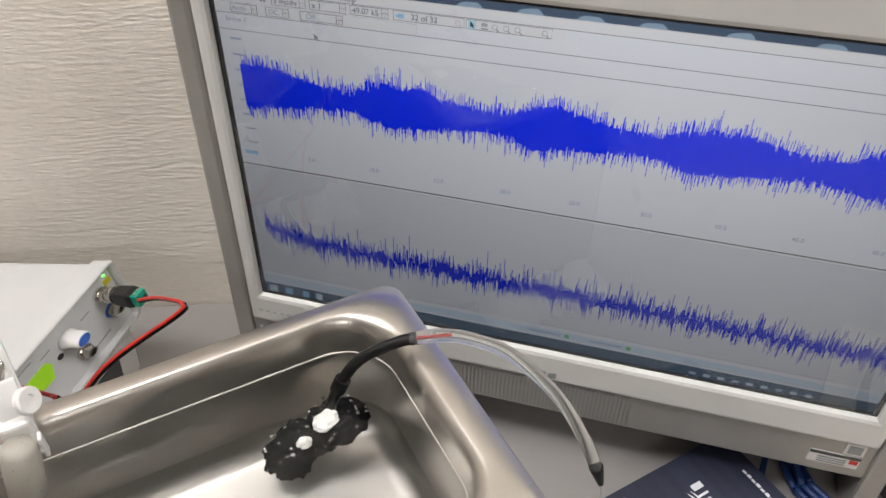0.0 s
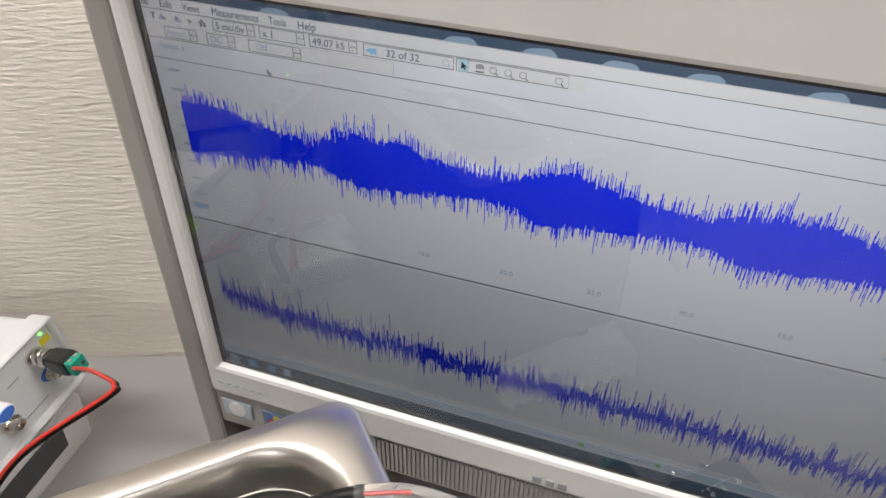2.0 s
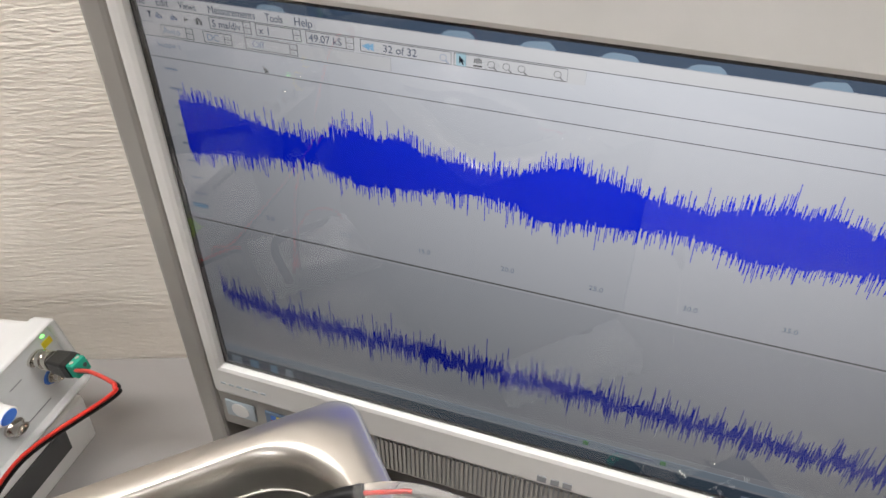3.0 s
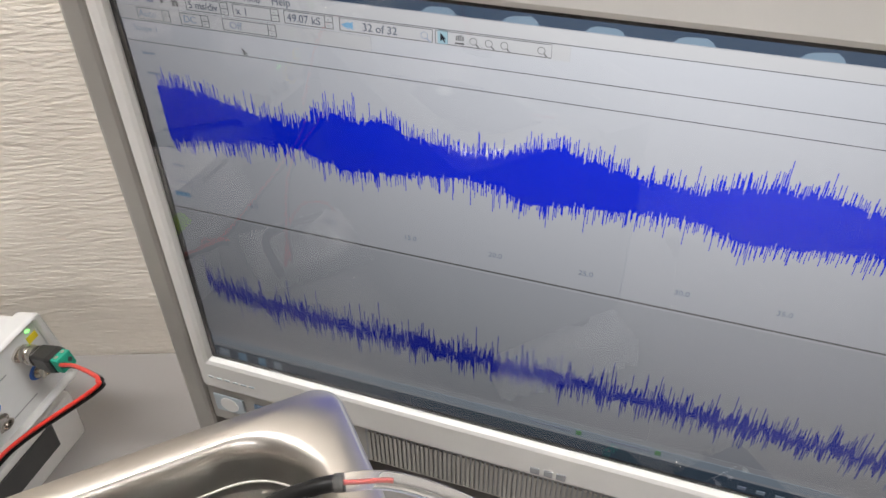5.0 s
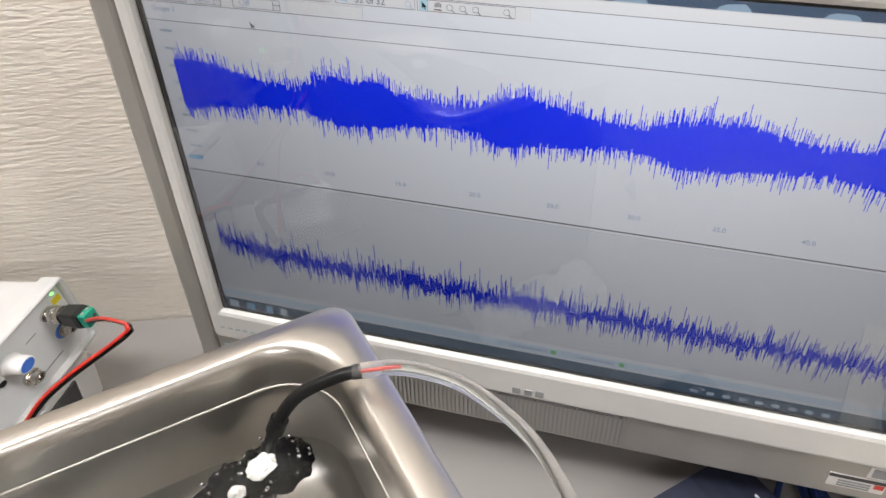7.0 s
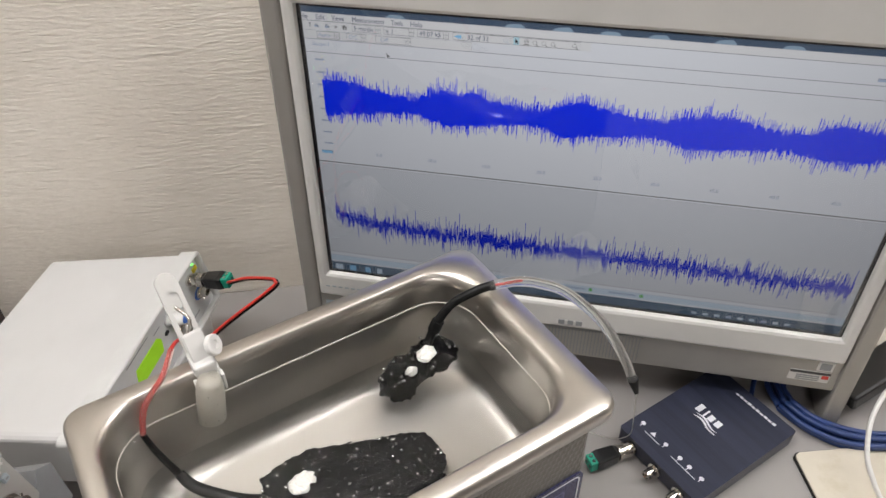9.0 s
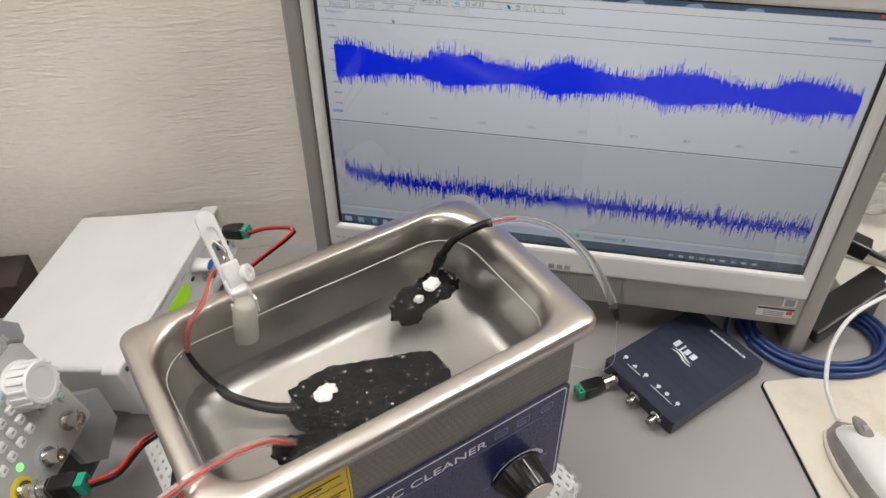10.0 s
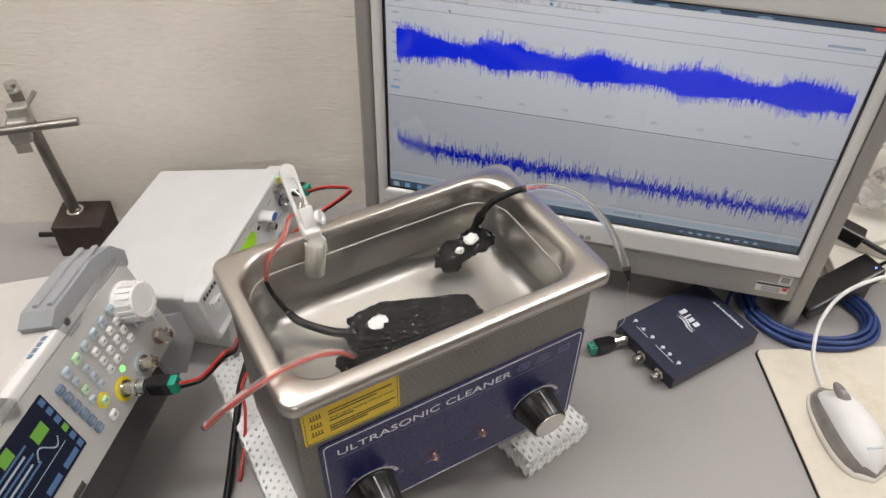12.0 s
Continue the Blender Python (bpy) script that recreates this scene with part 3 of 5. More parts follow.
icon("pointer_icon", bm, UI_BLACK)
bm = bmesh.new()
for k in range(4):
    box(bm, stretch(0.1128) + k * 0.0009, stretch(0.1128) + 0.0004 + k * 0.0009, -0.0015, -0.0008, ZI - 0.0004, ZI + 0.0012 + 0.0003 * (k % 3))
box(bm, stretch(0.1128) - 0.0003, stretch(0.1128) + 0.0034, -0.0015, -0.0008, ZI - 0.0020, ZI - 0.0016)
icon("grip_icon", bm, UI_LINE)
for u in (0.1212, 0.1284, 0.1356, 0.1525):
    icon("lens_icon", lens_shape(bmesh.new(), stretch(u), ZI), UI_LINE)


def field(u0, u1, z0, z1, spin):
    """An outlined entry box with its small stepper."""
    x0, x1 = stretch(u0), stretch(u1)
    bm = bmesh.new()
    t = 0.00012
    for p in ((x0, x1, z0, z0 + t), (x0, x1, z1 - t, z1), (x0, x0 + t, z0, z1), (x1 - t, x1, z0, z1)):
        box(bm, p[0], p[1], -0.0014, -0.0008, p[2], p[3])
    if spin:
        x = x1 - 0.0038
        box(bm, x, x + t, -0.0014, -0.0008, z0, z1)
        box(bm, x, x1, -0.0014, -0.0008, (z0 + z1) / 2, (z0 + z1) / 2 + t)
        arrow = [(x + 0.0011, z1 - 0.0018), (x + 0.0027, z1 - 0.0018), (x + 0.0019, z1 - 0.0009)]
        bm.faces.new([bm.verts.new((p, -0.0015, q)) for p, q in arrow])
        arrow = [(x + 0.0011, z0 + 0.0018), (x + 0.0027, z0 + 0.0018), (x + 0.0019, z0 + 0.0009)]
        bm.faces.new([bm.verts.new((p, -0.0015, q)) for p, q in arrow])
    part("entry_field", bm, UI_LINE_THIN, screen)


for u0, u1 in ((-0.0160, 0.0050), (0.0075, 0.0295), (0.0320, 0.0545)):
    field(u0, u1, 0.3741, 0.3797, True)
field(0.0575, 0.1015, 0.3741, 0.3797, False)
field(0.1028, 0.1570, 0.3741, 0.3797, False)
for u0, u1 in ((-0.0430, -0.0260), (-0.0205, -0.0060), (0.0010, 0.0270)):
    field(u0, u1, 0.3670, 0.3724, True)
bm = bmesh.new()
px, pz = -0.158, 0.360
bm.faces.new([bm.verts.new((px + a, -0.0016, pz + b)) for a, b in ((0, 0), (0.0008, -0.0042), (0.0016, -0.0032), (0.0024, -0.0046), (0.0030, -0.0042), (0.0022, -0.0029), (0.0032, -0.0028))])
part("mouse_pointer", bm, UI_LINE, screen)


def trace(name, u0, u1, columns, centre, half, y, mat=UI_TRACE):
    """A dense signal trace: one slim upright bar a column."""
    bm = bmesh.new()
    w = (u1 - u0) / columns
    for i in range(columns):
        s = i / (columns - 1)
        mid = centre(s)
        lo, hi = mid - half(s, 0), mid + half(s, 1)
        x = u0 - U0 + i * w
        bm.faces.new([bm.verts.new((a, y, b)) for a, b in ((x, lo), (x + w * 1.02, lo), (x + w * 1.02, hi), (x, hi))])
    return tagged(part(name, bm, mat, screen, "deep blue signal trace"), kind="stuff")


rng = random.Random(7)


def noisy(s, side):
    p = (s * 4.58 + 0.249) % 1.0          # quick swell, slow decay
    lobe = p / 0.3 if p < 0.3 else 1 - (p - 0.3) / 0.7
    lobe = lobe * lobe * (3 - 2 * lobe)
    drift = 0.0018 * noise.noise(Vector((s * 38, side * 9.0, 0.3)))
    spike = rng.random() ** 2.0 * (0.0090 + 0.005 * (rng.random() < 0.12))
    return 0.0068 + 0.0074 * lobe + 0.0020 * math.exp(-s * 24) + drift + spike - (0.0022 if rng.random() < 0.15 else 0.0)


trace("upper_trace", -0.0545, 0.3690, 1250, lambda s: 0.3180 + 0.0008 * math.sin(2 * math.pi * s * 4.58), noisy, -0.0016)


def spectrum(s, side):
    return 0.0020 + 0.0074 * rng.random() ** 1.6 + (rng.random() ** 5 * (0.014 if side else 0.012))


trace("lower_trace", -0.0555, 0.3700, 1000, lambda s: 0.1890 + 0.0070 * (rng.random() - 0.5) + 0.010 * math.exp(-s * 22) + 0.0085 * (1 - s) + 0.0016 * noise.noise(Vector((s * 60, 1.7, 0.2))), spectrum, -0.0016, UI_TRACE_LOW)


# ---- the ultrasonic cleaner ----
OLD = pose(0, 0, 0, 0, 0, 43.5)
FLAT = pose(-0.0151, -0.0033, 0, 0, 0, 43.25)   # the bath's place on the desk
CL = pose(-0.0151, -0.0033, -0.0084, 0, 0, 43.25) @ Matrix.Diagonal((1.02, 1, 0.922, 1))
SHIFT = CL @ OLD.inverted()
cleaner = thing("ultrasonic_cleaner", "stainless steel ultrasonic bath with navy control panel, half full of water", "ultrasonic cleaner", CL)
bm = bmesh.new()
rings = []
for x0, x1, y0, y1, r, z in ((0.004, 0.2665, 0.004, 0.161, 0.012, 0.2560), (0.0, 0.2705, 0.0, 0.165, 0.012, 0.2565), (0.0, 0.2705, 0.0, 0.165, 0.012, 0.2625), (0.0008, 0.2697, 0.0008, 0.1642, 0.0118, 0.2655),
                             (0.0025, 0.2680, 0.0025, 0.1625, 0.0112, 0.2675), (0.0110, 0.2560, 0.0120, 0.1530, 0.030, 0.2685), (0.0125, 0.2545, 0.0135, 0.1515, 0.031, 0.2675),
                             (0.0140, 0.2510, 0.0150, 0.1500, 0.031, 0.2645), (0.0150, 0.2500, 0.0160, 0.1490, 0.031, 0.2590), (0.0185, 0.2465, 0.0195, 0.1455, 0.030, 0.1860),
                             (0.0205, 0.2445, 0.0215, 0.1435, 0.029, 0.1770), (0.0250, 0.2400, 0.0260, 0.1390, 0.026, 0.1710), (0.0320, 0.2330, 0.0330, 0.1320, 0.020, 0.1680)):
    rings.append([(x, y, z) for x, y in rounded(x0, x1, y0, y1, r, 10)])
loft(bm, rings[:10])
top = part("rim", bm, STEEL, cleaner, "polished rolled rim", smooth=True)
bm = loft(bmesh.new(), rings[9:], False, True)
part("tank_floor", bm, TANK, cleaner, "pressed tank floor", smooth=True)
shell = a_box(0.0055, 0.2575, 0.0080, 0.1570, 0.0600, 0.2605, bevel=0.004)
bmesh.ops.delete(shell, geom=[f for f in shell.faces if f.calc_center_median().z > 0.2560], context="FACES")
part("body", shell, STAMPED, cleaner, "stamped steel casing")
for fx in (0.03, 0.235):
    for fy in (0.03, 0.135):
        part("rubber_foot", rod(bmesh.new(), (fx, fy, 0.0390), (fx, fy, 0.0599), 0.010), RUBBER, cleaner)
panel = part("control_panel", plate_xz(bmesh.new(), 0.0205, 0.2562, 0.0660, 0.1965, 0.0081, 0.0066, 0.005), NAVY, cleaner, "navy blue printed control panel")
part("outline", frame_xz(bmesh.new(), 0.0233, 0.2536, 0.0688, 0.1937, 0.0241, 0.2528, 0.0696, 0.1929, 0.0066, 0.0062, 0.004, 0.0036, 0.0001), PRINT, panel)
lettering("panel_title", "ULTRASONIC CLEANER", 0.0118, PRINT, panel, pose(0.1090, 0.0064, 0.1780), 0.1515)
part("title_rule", a_box(0.031, 0.235, 0.0063, 0.0066, 0.1702, 0.1705), FAINT, panel)
for x in (0.197, 0.216, 0.237):
    bm = frame_xz(bmesh.new(), x - 0.0055, x + 0.0055, 0.176, 0.184, x - 0.0048, x + 0.0048, 0.1767, 0.1833, 0.0066, 0.0062, 0.001, 0.0008, 0.0001)
    box(bm, x - 0.004, x + 0.003, 0.0062, 0.0065, 0.1795, 0.1802)
    part("care_symbol", bm, FAINT, panel)
for x in (0.114, 0.161):
    bm = bmesh.new()
    lathe(bm, (x, 0.0066, 0.1055), (0, -1, 0), [(0, 0.0034), (0.0015, 0.0032), (0.0016, 0.0025), (0.004, 0.0024), (0.0052, 0.0014)], 16)
    part("indicator_lamp", bm, COPPER, panel, "small copper-tinted indicator lamp", smooth=False)
    part("lamp_caption", a_box(x - 0.007, x + 0.007, 0.0063, 0.0066, 0.0978, 0.0990), FAINT, panel)


def control_knob(x, z, turn):
    bm = lathe(bmesh.new(), (x, 0.0062, z), (0, -1, 0), [(0, 0.0215), (0.002, 0.0217), (0.003, 0.0196), (0.0240, 0.0166), (0.0250, 0.0158)], 96)
    for v in bm.verts:   # shallow flutes round the grip
        d = Vector((v.co.x - x, 0, v.co.z - z))
        if v.co.y < 0.0035 and d.length > 0.01:
            d *= 1 - 0.035 * (0.5 + 0.5 * math.cos(24 * math.atan2(d.x, d.z)))
            v.co.x, v.co.z = x + d.x, z + d.z
    knob = part("control_knob", bm, BLACK, panel, "black fluted control knob", smooth=True)
    part("knob_cap", lathe(bmesh.new(), (x, -0.0186, z), (0, -1, 0), [(0, 0.0146), (0.0008, 0.0144), (0.0010, 0.0136)], 40), CHROME, knob, "brushed silver cap")
    a = radians(turn)
    d = Vector((math.sin(a), 0, math.cos(a)))
    bm = bmesh.new()
    p = Vector((x, 0, z))
    rod(bm, p + d * 0.0199 + Vector((0, 0.003, 0)), p + d * 0.0166 + Vector((0, -0.0180, 0)), 0.0006, None, 6)
    part("pointer_line", bm, WHITE, knob)
    bm = bmesh.new()
    for i in range(26):
        b0, b1 = radians(-70 + i * 5.6), radians(-70 + (i + 1) * 5.6 - 1.2)
        r0, r1 = 0.0222, 0.0222 + 0.0012 + 0.0022 * i / 26
        vs = [bm.verts.new((x + r * math.sin(b), 0.0061, z + r * math.cos(b))) for r, b in ((r0, b0), (r1, b0), (r1, b1), (r0, b1))]
        bm.faces.new(vs)
    part("dial_scale", bm, PRINT, panel, "pale dial scale")
    for i in range(5):
        b = radians(-90 + i * 60)
        part("dial_mark", a_box(x + 0.027 * math.sin(b) - 0.002, x + 0.027 * math.sin(b) + 0.002, 0.0062, 0.0066, z + 0.027 * math.cos(b) - 0.0006, z + 0.027 * math.cos(b) + 0.0006), FAINT, panel)


control_knob(0.2140, 0.1110, 8)
control_knob(0.0575, 0.1050, 4)
warn = part("warning_label", plate_xz(bmesh.new(), 0.0120, 0.0860, 0.2040, 0.2520, 0.0081, 0.0070, 0.002), YELLOW, cleaner, "yellow printed warning label")
part("label_border", frame_xz(bmesh.new(), 0.0135, 0.0845, 0.2055, 0.2505, 0.0139, 0.0841, 0.2059, 0.2501, 0.0070, 0.0067, 0.001, 0.0008, 0.0001), INK, warn)
lettering("warning_text", "Don't keep heating without water", 0.0036, INK, warn, pose(0.0570, 0.0068, 0.2290), 0.050)
for z, x1 in ((0.2380, 0.080), (0.2345, 0.068), (0.2255, 0.050), (0.2190, 0.082), (0.2160, 0.078), (0.2130, 0.060)):
    part("print_bar", a_box(0.0315, x1, 0.0066, 0.0070, z - 0.00055, z + 0.00055), INK, warn)
for z in (0.2370, 0.2265, 0.2165):
    bm = a_box(0.0175, 0.0265, 0.0066, 0.0070, z - 0.0026, z - 0.0020)
    for k in range(4):
        box(bm, 0.0182 + k * 0.0022, 0.0190 + k * 0.0022, 0.0066, 0.0070, z - 0.001, z + 0.0028)
    part("care_symbol", bm, INK, warn)

# water fills the tank to just under the rim
bm = bmesh.new()
WZ = 0.2410
wet = []
for g, dz in ((0.0022, 0.0), (0.0012, 0.0003), (0.0005, 0.0009), (0.0, 0.0018)):   # the water creeps up the steel
    wet.append([bm.verts.new((x, y, WZ + dz)) for x, y in rounded(0.0159 + g, 0.2491 - g, 0.0169 + g, 0.1481 - g, 0.0306 - g, 10)])
bm.faces.new(wet[0])
for a, b in zip(wet, wet[1:]):
    for i in range(len(a)):
        j = (i + 1) % len(a)
        bm.faces.new((a[i], b[i], b[j], a[j]))
bm.normal_update()
bmesh.ops.reverse_faces(bm, faces=[f for f in bm.faces if f.normal.z < 0])
surface_mesh = bpy.data.meshes.new("tank_water")
bm.to_mesh(surface_mesh)
bm.free()
surface_mesh.materials.append(WATER)
water = tagged(new("tank_water", surface_mesh), "clear still water in the steel tank", "water")
water.matrix_basis = CL
water.visible_shadow = False
# bright reflection line at the water's edge, built as a pale solid strip
bm = loft(bmesh.new(), [[(x, y, z) for x, y in rounded(0.0159 + g, 0.2491 - g, 0.0169 + g, 0.1481 - g, 0.0306 - g, 10)] for g, z in ((0.0, 0.2432), (0.0003, 0.2434), (0.0003, 0.2442), (-0.0001, 0.2445))], False, False)
part("waterline", bm, CREAM, cleaner, "pale strip for the bright line at the water's edge", smooth=True)


# ---- sealed test pieces in the water ----
def test_piece(name, label):
    return thing(name, label, "sealed sensor", CL, "sealed sensors in the bath")


big = test_piece("sealed_sensor", "large oval black sealed sensor with white patch lying under water")
bm = lump(bmesh.new(), (0.134, 0.074, 0.1800), (0.0560, 0.0262, 0.0110), 3, 0.14, 0.085, -20, 6, -0.0118, 3.0)
part("body", bm, SEALANT, big, smooth=True)
part("patch", lump(bmesh.new(), (0.1060, 0.0865, 0.1905), (0.0085, 0.0070, 0.0022), 5, 0.14, 0.014, 10, 5), PATCH, big, "white silicone patch", smooth=True)
part("lead", hose(bmesh.new(), [(0.088, 0.087, 0.182), (0.070, 0.100, 0.182), (0.052, 0.119, 0.186), (0.046, 0.131, 0.192)], 0.0048, 14, 8, 0.0032), RUBBER, big, "taped black lead")
small = test_piece("sealed_sensor", "small black sealed sensor with white blob held near the tank wall")
bm = lump(bmesh.new(), (0.1925, 0.1180, 0.2030), (0.018, 0.011, 0.017), 11, 0.28, 0.080, 20, 5, None, 2.6)
lump(bm, (0.2140, 0.1160, 0.2200), (0.016, 0.013, 0.012), 17, 0.20, 0.080, 0, 5)
lump(bm, (0.2040, 0.1170, 0.2130), (0.012, 0.011, 0.013), 13, 0.20, 0.080, 0, 5)
part("body", bm, SEALANT, small, smooth=True)
part("patch", lump(bmesh.new(), (0.2080, 0.1140, 0.2320), (0.0072, 0.0056, 0.0042), 19, 0.16, 0.02, 30, 5), PATCH, small, "white silicone patch", smooth=True)
part("patch", lump(bmesh.new(), (0.1950, 0.1105, 0.2225), (0.0036, 0.0028, 0.0055), 23, 0.16, 0.02, 0, 5), PATCH, small, "white silicone patch", smooth=True)
near = test_piece("sealed_sensor", "black sealed sensor end joined to a pinkish tube")
bm = lump(bmesh.new(), (0.077, 0.041, 0.2240), (0.017, 0.0075, 0.0085), 29, 0.25, 0.06, -18, 5)
lump(bm, (0.062, 0.041, 0.2330), (0.009, 0.0085, 0.0075), 31, 0.25, 0.06, 0, 5)
part("body", bm, SEALANT, near, smooth=True)



def air_bubbles(parent, centre, radii, turn, count, seed):
    """Beads of air that cling to the rough edge of a piece."""
    r = random.Random(seed)
    bm = bmesh.new()
    q = Euler((0, 0, radians(turn))).to_matrix()
    for _ in range(count):
        a = r.uniform(0, 2 * math.pi)
        k = r.choice((0.98, 0.92, 0.72, 0.5))
        d = Vector((math.cos(a) * radii[0] * k, math.sin(a) * radii[1] * k, radii[2] * (1.02 - 0.75 * k * r.random())))
        made = bmesh.ops.create_icosphere(bm, subdivisions=1, radius=r.uniform(0.0006, 0.0015))["verts"]
        bmesh.ops.translate(bm, verts=made, vec=Vector(centre) + q @ d)
    tagged(part("air_bubbles", bm, BUBBLE, parent, "silvery beads of air", smooth=True), kind="stuff")


air_bubbles(big, (0.134, 0.074, 0.1800), (0.0560, 0.0262, 0.0110), -20, 130, 5)
air_bubbles(small, (0.1925, 0.1180, 0.2030), (0.018, 0.011, 0.017), 20, 30, 6)
air_bubbles(small, (0.2140, 0.1160, 0.2200), (0.016, 0.013, 0.012), 0, 25, 7)

# ---- leads and tubes at the bath (wall-aligned places) ----
arch = thing("sensor_tube", "clear plastic tube with black sleeve arching over the steel rim", "tube", pose(0, 0, 0))
LINE = [(0.0605, 0.2335, 0.205), (0.0618, 0.2355, 0.2125), (0.067, 0.240, 0.226), (0.0757, 0.2463, 0.2375), (0.092, 0.253, 0.2465), (0.101, 0.2565, 0.2485)]
part("sleeve", hose(bmesh.new(), LINE, 0.0030, 14), RUBBER, arch, "black heat-shrink sleeve", smooth=True)
part("collar", rod(bmesh.new(), (0.0640, 0.2375, 0.2185), (0.0668, 0.2398, 0.2255), 0.0042), RUBBER, arch)
CURVE = [(0.098, 0.2555, 0.248), (0.1141, 0.2602, 0.2505), (0.130, 0.262, 0.2495), (0.148, 0.263, 0.243), (0.172, 0.262, 0.222), (0.190, 0.259, 0.195), (0.2005, 0.2565, 0.172)]
part("tube", hose(bmesh.new(), CURVE, 0.0034, 14), CLEAR, arch, "clear vinyl tube", smooth=True)
part("red_core", hose(bmesh.new(), CURVE[:2] + [(0.118, 0.2610, 0.2508)], 0.0008, 8), RED, arch, smooth=True)
part("end_plug", rod(bmesh.new(), (0.1990, 0.2568, 0.1765), (0.2033, 0.2554, 0.1640), 0.0040, 0.0016), RUBBER, arch, "black end plug")
part("thin_wire", hose(bmesh.new(), [(0.2033, 0.2554, 0.1640), (0.208, 0.268, 0.120), (0.212, 0.290, 0.070), (0.205, 0.320, 0.020), (0.190, 0.335, 0.003), (0.170, 0.340, 0.0010)], 0.0003, 6), HAZE, arch, "thin pale wire")

pink = thing("sensor_tube", "pinkish tube with red wire resting on the steel rim", "tube", CL)
PK = [(0.066, 0.041, 0.2400), (0.055, 0.039, 0.2560), (0.034, 0.034, 0.2700), (0.010, 0.029, 0.2755), (-0.010, 0.028, 0.2700), (-0.030, 0.036, 0.2480), (-0.045, 0.046, 0.2230)]
part("tube", hose(bmesh.new(), PK, 0.0031, 14), PINK, pink, "translucent pinkish tube", smooth=True)
part("red_core", hose(bmesh.new(), [(x, y, z - 0.0008) for x, y, z in PK], 0.0009, 8), RED, pink, smooth=True)

pair = thing("sensor_lead", "red and black wire pair looping over the rim into the water", "cable", SHIFT)
C3 = lambda x, y, z: tuple(OLD @ Vector((x, y, z)))
LEAD = [C3(0.046, 0.131, 0.192), C3(0.040, 0.140, 0.215), C3(0.0365, 0.145, 0.240), C3(0.043, 0.146, 0.262), C3(0.058, 0.150, 0.277), C3(0.068, 0.162, 0.283), C3(0.078, 0.178, 0.270), C3(0.090, 0.196, 0.232)]
part("black_wire", hose(bmesh.new(), LEAD[:3], 0.0024, 10, 10, 0.0018), RUBBER, pair, smooth=True)
part("red_wire", hose(bmesh.new(), LEAD[2:], 0.0012, 10), RED, pair, smooth=True)
part("clear_sheath", hose(bmesh.new(), [(x + 0.001, y - 0.001, z + 0.0010) for x, y, z in LEAD[2:6]], 0.0019, 10), PINK, pair, smooth=True)
BACK = SHIFT.inverted()
RUN = [tuple(BACK @ Vector(p)) for p in ((-0.1447, 0.3455, 0.1223), (-0.120, 0.337, 0.140), (-0.092, 0.3262, 0.1545), (-0.0863, 0.323, 0.1556), (-0.090, 0.318, 0.150), (-0.136, 0.285, 0.117), (-0.158, 0.257, 0.084), (-0.145, 0.231, 0.095))]
RUN += [C3(0.095, 0.205, 0.200), C3(0.090, 0.196, 0.232)]
part("red_wire", hose(bmesh.new(), RUN, 0.0013, 8), RED, pair, "red insulated wire", smooth=True)
part("black_wire", hose(bmesh.new(), [(x + 0.0012, y + 0.0010, z - 0.0022) for x, y, z in RUN], 0.0013, 8), RUBBER, pair, "black insulated wire", smooth=True)


